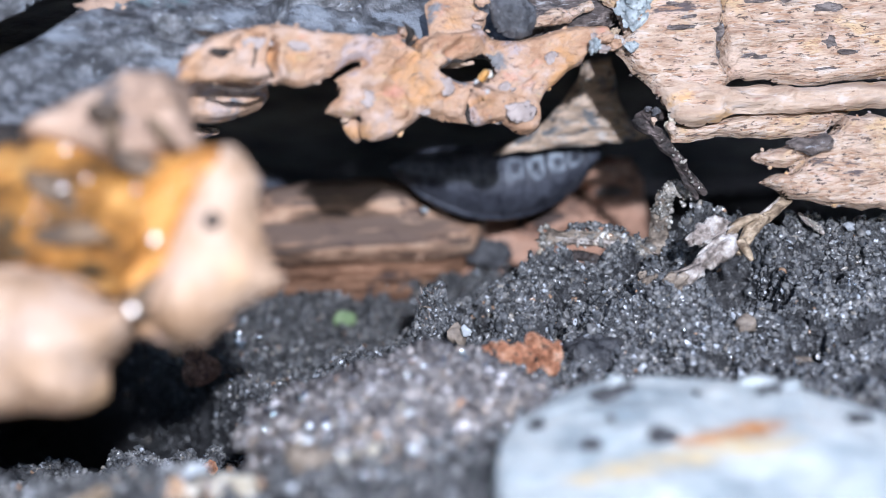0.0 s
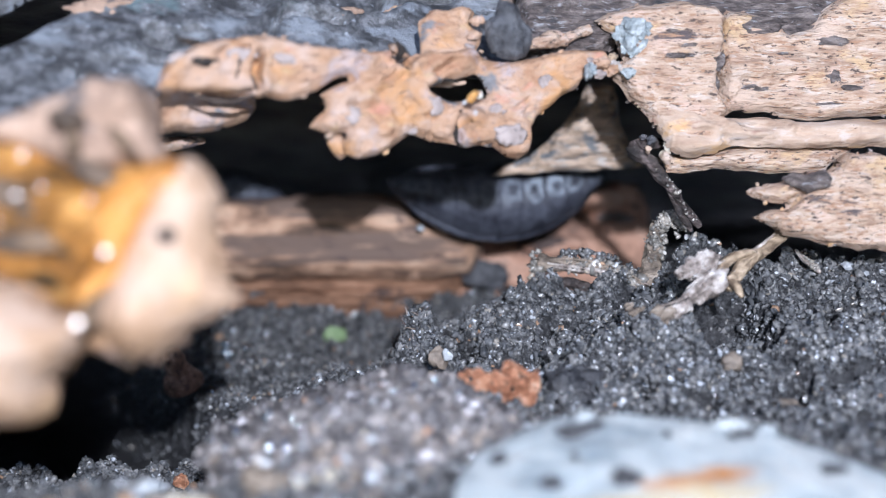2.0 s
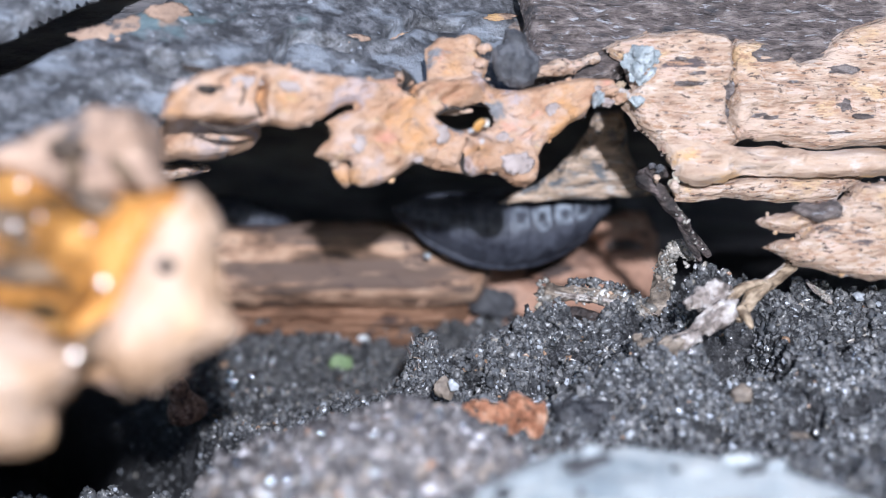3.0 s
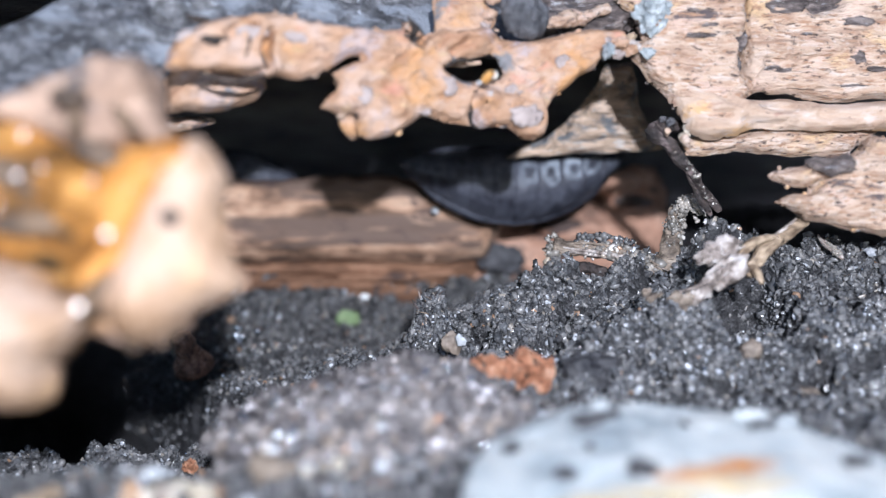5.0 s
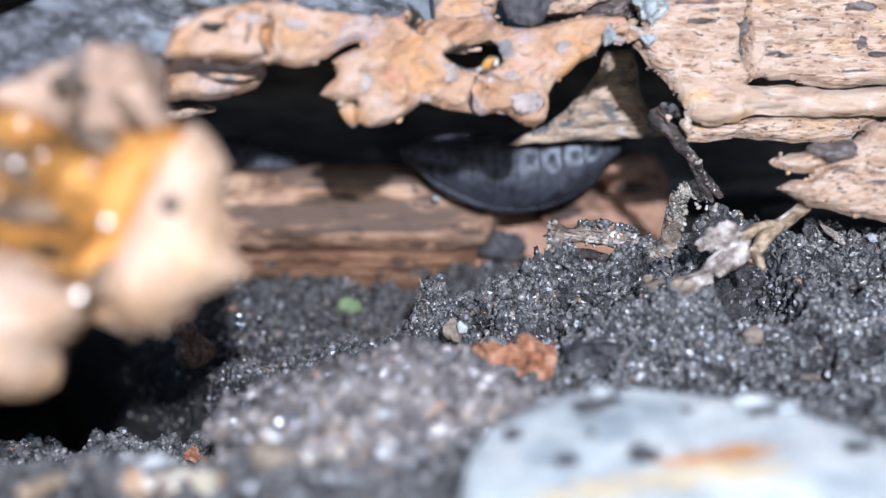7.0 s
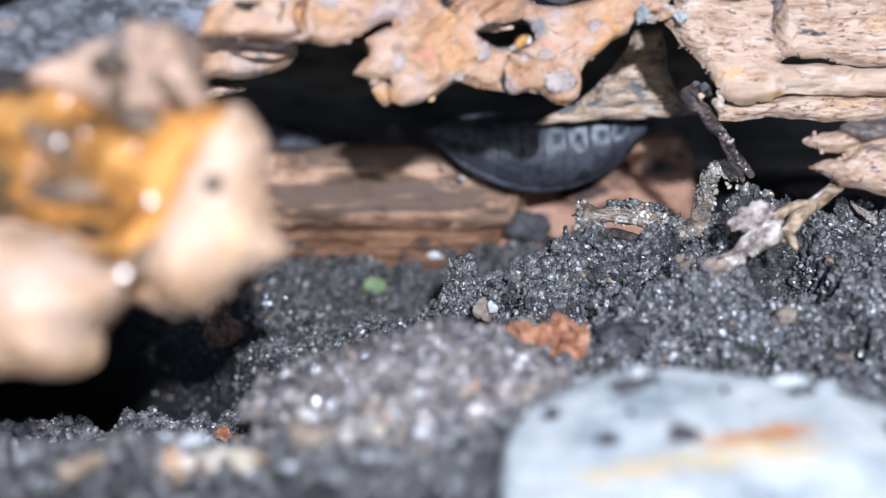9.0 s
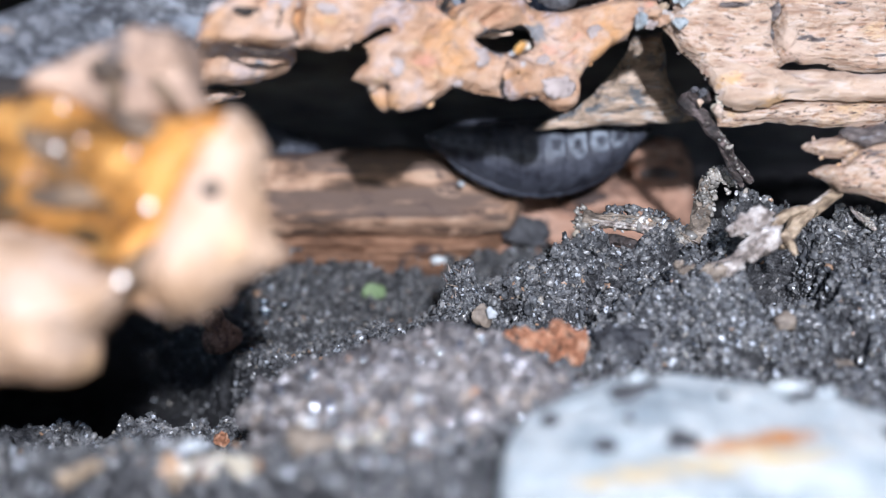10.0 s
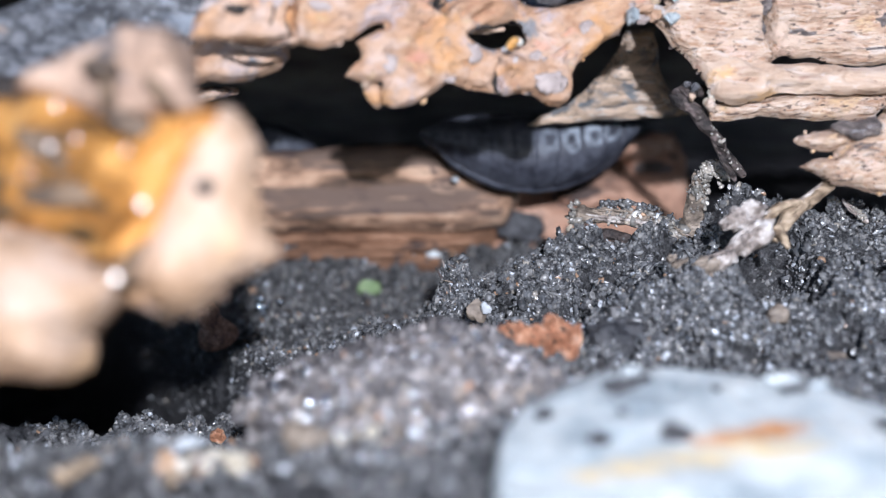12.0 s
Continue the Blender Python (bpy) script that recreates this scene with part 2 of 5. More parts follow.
M_SHELL = mat("white_shell", [(0.25, (0.27, 0.31, 0.33)), (0.5, (0.45, 0.48, 0.475)), (0.8, (0.63, 0.63, 0.59))], (0.3, 0.3, 0.3), rough=0.45, bump=0.3, fine=4, depth=0.15, spec=0.5,
              patches=[((0.22, 0.3, 0.3), 0.66, 0.72, (0.133, 0.124, 0.118), 12, None)])
shell_bsdf = M_SHELL.node_tree.nodes["Principled BSDF"]
shell_bsdf.inputs["Subsurface Weight"].default_value, shell_bsdf.inputs["Subsurface Scale"].default_value = 0.75, 0.002
shell_bsdf.inputs["Subsurface Radius"].default_value = (1.0, 0.95, 0.9)
def stain(m, places, colour, strength, seed):
    """Soft blotches on a surface: each place is x, y and its two half widths in millimetres."""
    t = m.node_tree
    b = t.nodes["Principled BSDF"]
    src = t.nodes.new("ShaderNodeNewGeometry").outputs["Position"]
    noise = t.nodes.new("ShaderNodeTexNoise")
    noise.inputs["Scale"].default_value, noise.inputs["Detail"].default_value = 900.0 + seed, 4
    link(t, src, noise.inputs["Vector"])
    total = None
    for x, y, rx, ry in places:
        mp = t.nodes.new("ShaderNodeMapping")
        mp.inputs["Scale"].default_value = (1000 / rx, 1000 / ry, 0)
        mp.inputs["Location"].default_value = (-x / rx, -y / ry, 0)
        link(t, src, mp.inputs[0])
        far = t.nodes.new("ShaderNodeVectorMath")
        far.operation = "LENGTH"
        link(t, mp.outputs[0], far.inputs[0])
        k = t.nodes.new("ShaderNodeMapRange")
        k.interpolation_type = "SMOOTHSTEP"
        for label, value in (("From Min", 0.35), ("From Max", 1.15), ("To Min", 1.0), ("To Max", 0.0)):
            k.inputs[label].default_value = value
        link(t, far.outputs["Value"], k.inputs["Value"])
        if total is None:
            total = k.outputs[0]
        else:
            most = t.nodes.new("ShaderNodeMath")
            most.operation = "MAXIMUM"
            link(t, total, most.inputs[0])
            link(t, k.outputs[0], most.inputs[1])
            total = most.outputs[0]
    uneven = t.nodes.new("ShaderNodeMapRange")
    for label, value in (("From Min", 0.3), ("From Max", 0.6), ("To Min", 0.5 * strength), ("To Max", strength)):
        uneven.inputs[label].default_value = value
    link(t, noise.outputs["Fac"], uneven.inputs["Value"])
    part = t.nodes.new("ShaderNodeMath")
    part.operation = "MULTIPLY"
    link(t, total, part.inputs[0])
    link(t, uneven.outputs[0], part.inputs[1])
    mix = t.nodes.new("ShaderNodeMix")
    mix.data_type = "RGBA"
    link(t, part.outputs[0], mix.inputs["Factor"])
    link(t, b.inputs["Base Color"].links[0].from_socket, mix.inputs["A"])
    mix.inputs["B"].default_value = (*colour, 1)
    link(t, mix.outputs["Result"], b.inputs["Base Color"])


stain(M_SHELL, [(11.46, 42.85, 2.9, 0.9), (8.41, 42.1, 2.4, 0.75), (6.1, 41.4, 2.0, 0.7), (4.6, 41.0, 1.6, 0.6)], (0.62, 0.49, 0.29), 0.95, 3)
stain(M_SHELL, [(12.3, 44.2, 1.6, 0.85), (10.82, 43.75, 1.5, 0.55), (9.47, 43.2, 1.4, 0.42)], (0.5, 0.235, 0.085), 1.0, 8)
M_BRICK = mat("red_fragment", [(0.3, (0.365, 0.146, 0.0709)), (0.46, (0.674, 0.292, 0.156)), (0.6, (0.842, 0.437, 0.255)), (0.75, (1, 0.729, 0.539))], (2.0, 2.6, 2.0), rough=0.8, bump=1.0, fine=3, depth=0.4,
              patches=[((0.6, 0.8, 0.6), 0.56, 0.66, (0.15, 0.09, 0.07), 4, None), ((2.5, 2.5, 2.5), 0.6, 0.68, (0.12, 0.07, 0.05), 6, None)])
M_TWIG = mat("sandy_twig", [(0.3, (0.12, 0.095, 0.075)), (0.55, (0.3, 0.24, 0.185)), (0.75, (0.5, 0.42, 0.35))], (0.7, 1.6, 1.6), rough=0.6, bump=0.9, fine=3, depth=0.2)
M_HUSK = mat("pale_husk", [(0.32, (0.16, 0.13, 0.11)), (0.46, (0.36, 0.3, 0.265)), (0.58, (0.56, 0.5, 0.455)), (0.74, (0.76, 0.72, 0.7))], (1.2, 1.2, 1.2), rough=0.6, bump=0.8, fine=3, depth=0.2)
M_STRAW = mat("pale_straw", [(0.32, (0.16, 0.11, 0.07)), (0.48, (0.34, 0.25, 0.165)), (0.6, (0.5, 0.38, 0.26)), (0.75, (0.64, 0.51, 0.38))], (1.0, 1.6, 1.6), rough=0.55, bump=0.8, fine=3, depth=0.2)
M_ROOT = mat("dark_root", [(0.3, (0.0325, 0.0273, 0.026)), (0.55, (0.091, 0.0715, 0.065)), (0.75, (0.26, 0.202, 0.189))], (0.8, 1.2, 1.2), rough=0.5, bump=1.0, fine=3, depth=0.25)
M_SAND = mat("sand", [(0.3, (0.17, 0.16, 0.14)), (0.7, (0.38, 0.35, 0.31))], (1.2, 1.2, 1.2), rough=0.15, bump=0.2, fine=3, depth=0.05, spec=0.7, island=0.6)
M_LICHEN = mat("lichen", [(0.3, (0.2, 0.225, 0.235)), (0.55, (0.38, 0.415, 0.425)), (0.75, (0.6, 0.63, 0.635))], (1.2, 1.2, 1.2), rough=0.85, bump=0.8, fine=3, depth=0.2)
M_CLOD = mat("dark_clod", [(0.3, (0.0375, 0.0375, 0.0418)), (0.7, (0.105, 0.102, 0.105))], (0.8, 0.8, 0.8), rough=0.4, bump=0.8, fine=4, depth=0.25, spec=0.5)
M_SNAIL = mat("snail_shell", [(0.3, (0.12, 0.065, 0.045)), (0.55, (0.32, 0.18, 0.125)), (0.75, (0.52, 0.35, 0.26))], (2.2, 2.2, 2.2), rough=0.4, bump=0.8, fine=3, depth=0.2)
M_GREEN = mat("green_leaf", [(0.3, (0.16, 0.24, 0.1)), (0.7, (0.288, 0.368, 0.2))], (1, 1, 1), rough=0.5, bump=0.4, fine=3, depth=0.1)
M_QUARTZ = mat("quartz", [(0.3, (0.36, 0.384, 0.4)), (0.7, (0.64, 0.656, 0.672))], (1, 1, 1), rough=0.15, bump=0.5, fine=3, depth=0.1, spec=0.7)
M_TAN = mat("tan_pebble", [(0.3, (0.12, 0.0936, 0.0723)), (0.7, (0.27, 0.218, 0.17))], (1, 1, 1), rough=0.5, bump=0.6, fine=3, depth=0.12)
M_MITE = mat("white_mite", [(0.3, (0.6, 0.66, 0.68)), (0.7, (0.85, 0.88, 0.88))], (2, 2, 2), rough=0.35, bump=0.2, fine=3, depth=0.03, local=True)
M_LOUSE = mat("slate_carapace", [(0.3, (0.026, 0.027, 0.037)), (0.7, (0.084, 0.089, 0.113))], (0.8, 0.8, 0.8), rough=0.5, bump=0.35, fine=5, depth=0.08, spec=0.3)


def mark_pale(m, colour):
    """Lays the plates' pale marks over their material."""
    t = m.node_tree
    b = t.nodes["Principled BSDF"]
    old = b.inputs["Base Color"].links[0].from_socket
    mark = t.nodes.new("ShaderNodeAttribute")
    mark.attribute_name = "pale"
    mix = t.nodes.new("ShaderNodeMix")
    mix.data_type = "RGBA"
    link(t, mark.outputs["Fac"], mix.inputs["Factor"])
    link(t, old, mix.inputs["A"])
    mix.inputs["B"].default_value = (*colour, 1)
    link(t, mix.outputs["Result"], b.inputs["Base Color"])


mark_pale(M_LOUSE, (0.42, 0.47, 0.54))


# ---------------------------------------------------------------- shapes, in millimetres
def lattice(i, seed):
    h = (i[..., 0] * 73856093) ^ (i[..., 1] * 19349663) ^ (i[..., 2] * 83492791) ^ (seed * 2654435)
    h = (h ^ (h >> 13)) * 1274126177
    return ((h ^ (h >> 16)) & 0xFFFF) / 65535.0


def vnoise(p, seed=0):
    """Value noise, 0 to 1, at rows of points."""
    i = np.floor(p).astype(np.int64)
    f = p - i
    f = f * f * (3 - 2 * f)
    out = 0
    for a in (0, 1):
        for b in (0, 1):
            for c in (0, 1):
                w = (f[..., 0] if a else 1 - f[..., 0]) * (f[..., 1] if b else 1 - f[..., 1]) * (f[..., 2] if c else 1 - f[..., 2])
                out = out + w * lattice(i + np.array((a, b, c)), seed)
    return out


def fbm(p, octaves=4, seed=0):
    p = np.asarray(p, float)
    out, amp, total = 0, 1.0, 0.0
    for o in range(octaves):
        out, total = out + amp * vnoise(p * 2.03**o + 17.1 * o, seed + o), total + amp
        amp *= 0.55
    return out / total - 0.5


def sstep(a, b, x):
    k = np.clip((x - a) / (b - a), 0, 1)
    return k * k * (3 - 2 * k)


def mesh_object(name, verts, faces, material, parent=None, label="", smooth=True, at=None):
    me = bpy.data.meshes.new(name)
    me.from_pydata((np.asarray(verts, float) / 1000).tolist(), [], faces)
    me.materials.append(material)
    if smooth:
        me.shade_smooth()
    me.update()
    ob = new(name, me)
    if parent:
        ob.parent = parent
    if at is not None:
        ob.matrix_basis = at
    if label:
        ob["label"] = label
    return ob


def empty(name, x, y, z, label, category, group=""):
    ob = new(name)
    ob.empty_display_size = 0.002
    ob.location = (x / 1000, y / 1000, z / 1000)
    return tagged(ob, label, category, group)


def hang(ob, thing):
    """Makes ob, built in the world's space, a part of a thing or of a part of one."""
    base, up = thing.matrix_basis.copy(), thing.parent
    while up:
        base, up = up.matrix_basis @ base, up.parent
    ob.parent = thing
    ob.matrix_basis = base.inverted() @ ob.matrix_basis
    return ob


def mm_pose(place):
    x, y, z, rx, ry, rz = place
    return pose(x / 1000, y / 1000, z / 1000, rx, ry, rz)


def ragged(outline, jag, seed, step=0.45):
    """The outline in short steps, worn by noise."""
    pts = np.array(outline, float)
    out = []
    for a, b in zip(pts, np.roll(pts, -1, 0)):
        n = max(1, int(np.linalg.norm(b - a) / step))
        out += [a + (b - a) * k / n for k in range(n)]
    out = np.array(out)
    p3 = np.c_[out * 0.9, np.full(len(out), seed * 3.7)]
    q3 = np.c_[out * 2.6, np.full(len(out), seed * 1.7)]
    wob = np.c_[fbm(p3, 3, seed), fbm(p3, 3, seed + 9)] * 2 + np.c_[fbm(q3, 2, seed + 3), fbm(q3, 2, seed + 5)]
    return out + jag * wob


def slab(name, place, outline, thick, material, holes=(), res=0.3, edge=0.6, relief=0.25, grain=(0.25, 1.2), seed=1, jag=0.25, bend=None, parent=None, label="", swell=0.0, cracks=(), terrace=0.0):
    """A piece with a free outline and rounded, worn edges. place: its pose; the outline lies in its own plane, x right, y up, z out."""
    loops = [ragged(outline, jag, seed)] + [ragged(h, jag * 0.6, seed + 31) for h in holes]
    a = np.concatenate(loops)
    b = np.concatenate([np.roll(l, -1, 0) for l in loops])
    lo, hi = loops[0].min(0) - res, loops[0].max(0) + res
    nu, nv = [int(np.ceil(s / res)) + 1 for s in hi - lo]
    gu, gv = np.meshgrid(lo[0] + res * np.arange(nu), lo[1] + res * np.arange(nv), indexing="ij")
    p = np.c_[gu.ravel(), gv.ravel()]
    dist, near, inside = np.full(len(p), 1e9), p.copy(), np.zeros(len(p), bool)
    for s, e in zip(a, b):
        d = e - s
        k = np.clip(((p - s) @ d) / max(d @ d, 1e-9), 0, 1)
        q = s + k[:, None] * d
        r = np.hypot(*(p - q).T)
        m = r < dist
        dist[m], near[m] = r[m], q[m]
        if abs(d[1]) > 1e-12:
            cross = ((s[1] > p[:, 1]) != (e[1] > p[:, 1])) & (p[:, 0] < s[0] + (p[:, 1] - s[1]) * d[0] / d[1])
            inside ^= cross
    sd = np.where(inside, dist, -dist)
    snap = sd < 0.35 * res
    p = np.where(snap[:, None], near, p)
    sd = np.where(snap, 0, sd)
    ok = (np.where(inside, dist, -dist) > -0.75 * res).reshape(nu, nv)
    cells = ok[:-1, :-1] & ok[1:, :-1] & ok[:-1, 1:] & ok[1:, 1:]
    ii, jj = np.nonzero(cells)
    quads = np.stack([ii * nv + jj, (ii + 1) * nv + jj, (ii + 1) * nv + jj + 1, ii * nv + jj + 1], 1)
    used = np.unique(quads)
    at = np.full(nu * nv, -1)
    at[used] = np.arange(len(used))
    p, sd, quads = p[used], sd[used], at[quads]
    k = np.clip(sd / edge, 0, 1)
    prof = (k * (2 - k) if edge < 1.2 else np.sqrt(1 - (1 - k) ** 2)) * thick / 2
    p3 = np.c_[p * grain, np.full(len(p), seed * 5.3)]
    rough_ = relief * (2.2 * fbm(p3, 3, seed) + 1.2 * fbm(np.c_[p * 0.35, np.full(len(p), seed * 2.2)], 3, seed + 40)) * np.minimum(k * 1.5, 1)
    if terrace:
        lev = terrace * (3.2 * fbm(np.c_[p * np.array(grain) * 0.55, np.full(len(p), seed * 1.9)], 3, seed + 60) + 0.5)
        rough_ = rough_ + 0.28 * (np.floor(lev) + sstep(0.75, 1.0, lev - np.floor(lev))) / max(terrace, 1) * np.minimum(k * 1.5, 1)
    if swell:
        rough_ = rough_ + swell * sstep(0, 1, sd / (max(sd) + 1e-6))
    for line, wide, deep in cracks:
        line = ragged(line, 0.25, seed + 77)[: -max(1, int(np.hypot(*np.subtract(line[0], line[-1])) / 0.45))]
        gap = np.full(len(p), 1e9)
        for s, e in zip(line[:-1], line[1:]):
            d = e - s
            k2 = np.clip(((p - s) @ d) / max(d @ d, 1e-9), 0, 1)
            gap = np.minimum(gap, np.hypot(*(p - s - k2[:, None] * d).T))
        rough_ = rough_ - deep * np.exp(-((gap / wide) ** 2)) + 0.25 * deep * np.exp(-(((gap - 2 * wide) / wide) ** 2))
    off = bend(p[:, 0], p[:, 1]) if bend else 0
    front = np.c_[p, off + prof + rough_]
    back = np.c_[p, off - prof + 0.0 * sd]
    n = len(p)
    faces = quads.tolist() + (quads[:, ::-1] + n).tolist()
    ob = mesh_object(name, np.r_[front, back], faces, material, None, label, at=mm_pose(place))
    if parent:
        hang(ob, parent)
    return ob


def tube(name, path, radii, material, seed=1, sides=12, lump=0.25, step=0.25, parent=None, label=""):
    """A twig or root along a path, with uneven thickness and closed ends."""
    pts, radii = np.array(path, float), np.array(radii, float)
    s = np.r_[0, np.cumsum(np.linalg.norm(np.diff(pts, axis=0), axis=1))]
    n = max(4, int(s[-1] / step))
    u = np.linspace(0, s[-1], n)
    c = np.stack([np.interp(u, s, pts[:, k]) for k in range(3)], 1)
    for _ in range(3):
        c[1:-1] = (c[:-2] + 2 * c[1:-1] + c[2:]) / 4
    c = c + 0.35 * np.stack([fbm(np.c_[u * 0.6, u * 0 + seed, u * 0 + k], 3, seed) for k in range(3)], 1)
    r = np.interp(u, s, radii)
    way = np.gradient(c, axis=0)
    way /= np.linalg.norm(way, axis=1, keepdims=True)
    side = np.cross(way, (0.1, 0.2, 1.0))
    side /= np.linalg.norm(side, axis=1, keepdims=True)
    top = np.cross(side, way)
    ang = np.linspace(0, 2 * np.pi, sides, endpoint=False)
    ring = c[:, None] + (side[:, None] * np.cos(ang)[None, :, None] + top[:, None] * np.sin(ang)[None, :, None]) * r[:, None, None]
    out = ring.reshape(-1, 3)
    axis = np.repeat(c, sides, 0)
    out = axis + (out - axis) * (1 + lump * 3 * fbm(out * 1.1, 4, seed))[:, None]
    v = np.r_[out, c[:1] - way[:1] * r[0] * 0.5, c[-1:] + way[-1:] * r[-1] * 0.5]
    f = [(i * sides + j, i * sides + (j + 1) % sides, (i + 1) * sides + (j + 1) % sides, (i + 1) * sides + j) for i in range(n - 1) for j in range(sides)]
    f += [((j + 1) % sides, j, n * sides) for j in range(sides)] + [((n - 1) * sides + j, (n - 1) * sides + (j + 1) % sides, n * sides + 1) for j in range(sides)]
    ob = mesh_object(name, v, f, material, None, label)
    if parent:
        hang(ob, parent)
    return ob


def icosphere(sub):
    bm = bmesh.new()
    bmesh.ops.create_icosphere(bm, subdivisions=sub, radius=1)
    v = np.array([x.co[:] for x in bm.verts])
    f = [tuple(x.index for x in y.verts) for y in bm.faces]
    bm.free()
    return v, f


ICO = {n: icosphere(n) for n in (1, 2, 3, 4)}


def lump(name, centre, radii, material, sub=3, rough=0.3, freq=1.0, seed=1, turn=(0, 0, 0), parent=None, label="", flat=0.0):
    """A stone, clod or crumb: a worn, uneven ball. flat: how far planes are broken off it."""
    v, f = ICO[sub]
    v = v.copy()
    if flat:
        rng = np.random.RandomState(seed)
        for _ in range(9):
            n = rng.normal(size=3)
            n /= np.linalg.norm(n)
            d = v @ n
            lim = 1 - flat * rng.uniform(0.3, 1)
            v = v - np.outer(np.maximum(d - lim, 0), n)
    v = v * (1 + rough * 2 * fbm(v * freq + seed * 3.1, 4, seed))[:, None]
    v = v * np.array(radii)
    v = v @ np.array(Euler([radians(a) for a in turn]).to_matrix()).T
    ob = mesh_object(name, v, f, material, None, label, at=Matrix.Translation(Vector(centre) / 1000))
    if parent:
        hang(ob, parent)
    return ob


# ---------------------------------------------------------------- the ground
def lay(x, y):
    """The ground's broad shape: a level front, a hollow that falls away under the log, a bank and a pit."""
    z = 10.6 - 9.2 * np.clip((y - 50) / 33, 0, 1) + 2.4 * sstep(86, 93, y) - 3.0 * sstep(97, 130, y)
    crest = 73.4 - 0.10 * np.clip(x - 5, -10, 30)
    z = z + (5.7 * sstep(-5, 7, x) + 0.05 * np.clip(x, 0, 40)) * np.exp(-(((y - crest) / np.where(y < crest, 3.9, 4.4)) ** 2)) * (1 - 0.5 * sstep(30, 60, x))
    z = z + 3.0 * np.exp(-(((x - 18.0) / 2.6) ** 2) - (((y - 72.9) / 2.2) ** 2))
    z = z + 4.2 * np.exp(-(((x + 0.7) / 1.4) ** 2) - (((y - 70.9) / 1.4) ** 2))
    z = z + 4.2 * sstep(3, 13, x) * np.exp(-(((y - 64.5) / np.where(y < 64.5, 3.8, 5.0)) ** 2))
    z = z - 1.6 * sstep(48, 44, y) * sstep(5, 9, x)
    z = z + 1.5 * np.exp(-(((x - 13.6) / 1.8) ** 2) - (((y - 64.0) / 1.5) ** 2))
    low = np.maximum(35.9 - 0.555 * y, 2.0)
    z = z + sstep(-6.5, -10, x) * sstep(82, 77, y) * np.minimum(low - z, 0)
    z = z - 20.0 * np.exp(-(((x + 23.0 + 0.7 * np.maximum(y - 72, 0)) / 9.4) ** 30) - (((y - 94) / 27.0) ** 40))
    gully = sstep(15.4, 16.6, x) * sstep(21, 19.8, x) * sstep(62.0, 63.2, y) * sstep(72.2, 71.4, y)
    return z + gully * np.minimum(33.2 - 0.375 * y - z, 0)


def clumps(x, y):
    """Crumbled lumps of soil on the bank, with gaps between them."""
    rng = np.random.RandomState(77)
    z = np.zeros_like(x)
    for _ in range(330):
        cx, cy, r, tall, lean = rng.uniform(-12, 30), rng.uniform(56, 77), rng.uniform(0.5, 1.5), rng.uniform(0.35, 1.0), rng.uniform(-0.5, 0.5)
        dx, dy = x - cx, y - cy
        d = np.hypot((dx + lean * dy) / 1.4, dy) / r
        near = d < 1
        z[near] = np.maximum(z[near], tall * np.sqrt(1 - d[near] ** 2))
    return z


def ground_height(x, y):
    p = np.stack([x, y, 0 * x], -1)
    near = np.exp(-((np.maximum(np.abs(x) - 40, 0) / 40) ** 2)) * np.exp(-((np.maximum(np.abs(y - 65) - 45, 0) / 40) ** 2))
    fine = 1.6 * fbm(p * 0.3, 3, 3) - 4.6 * np.abs(fbm(p * 0.5, 2, 8)) + 0.9 - 2.4 * np.abs(fbm(p * 1.2, 2, 28)) + 0.4 * fbm(p * 2.2, 3, 21) + clumps(x, y) - 0.25 - 3.0 * sstep(82, 78, y) * sstep(-0.1, -0.2, fbm(p * (0.4, 0.9, 0.9), 3, 33))
    return 4 + (lay(x, y) - 4) * (0.15 + 0.85 * near) + near * fine + 4 * (1 - near) * fbm(p * 0.02, 3, 5)


def spread(lo, hi, step, far, grow=1.25):
    core = list(np.arange(lo, hi + step / 2, step))
    d, left, right = step, [core[0]], [core[-1]]
    while right[-1] < far:
        d *= grow
        left.append(left[-1] - d)
        right.append(right[-1] + d)
    return np.array(left[:0:-1] + core + right[1:])


def build_ground():
    gx, gy = spread(-34, 34, 0.3, 4000), spread(36, 104, 0.3, 4000)
    x, y = np.meshgrid(gx, gy, indexing="ij")
    v = np.stack([x, y, ground_height(x, y)], -1).reshape(-1, 3)
    n, m = len(gx), len(gy)
    i, j = np.meshgrid(np.arange(n - 1), np.arange(m - 1), indexing="ij")
    q = np.stack([i * m + j, (i + 1) * m + j, (i + 1) * m + j + 1, i * m + j + 1], -1).reshape(-1, 4)
    ob = mesh_object("ground", v, q.tolist(), M_SOIL)
    return tagged(ob, "dark grey crumbly damp soil with glinting grains", "soil", kind="structure")


ground = build_ground()


def ground_at(x, y):
    return float(ground_height(np.array([float(x)]), np.array([float(y)]))[0])


def spot_on(sheet, place, u, v, wide, tall, material, seed, parent, name):
    """A thin uneven film on the face of a slab, at u, v in its plane."""
    n = len(sheet.data.vertices) // 2
    co = np.zeros(6 * n)
    sheet.data.vertices.foreach_get("co", co)
    co = co.reshape(-1, 3)[:n] * 1000
    z = co[np.argmin((co[:, 0] - u) ** 2 + (co[:, 1] - v) ** 2), 2]
    a, f = ICO[4]
    a = a * (1 + 1.4 * fbm(a * (2.4, 1.7, 1.7) + seed * 3.3, 4, seed))[:, None] * (wide, tall, 0.06)
    ob = mesh_object(name, a + (u, v, z), f, material, None, at=mm_pose(place))
    hang(ob, parent)
    return ob


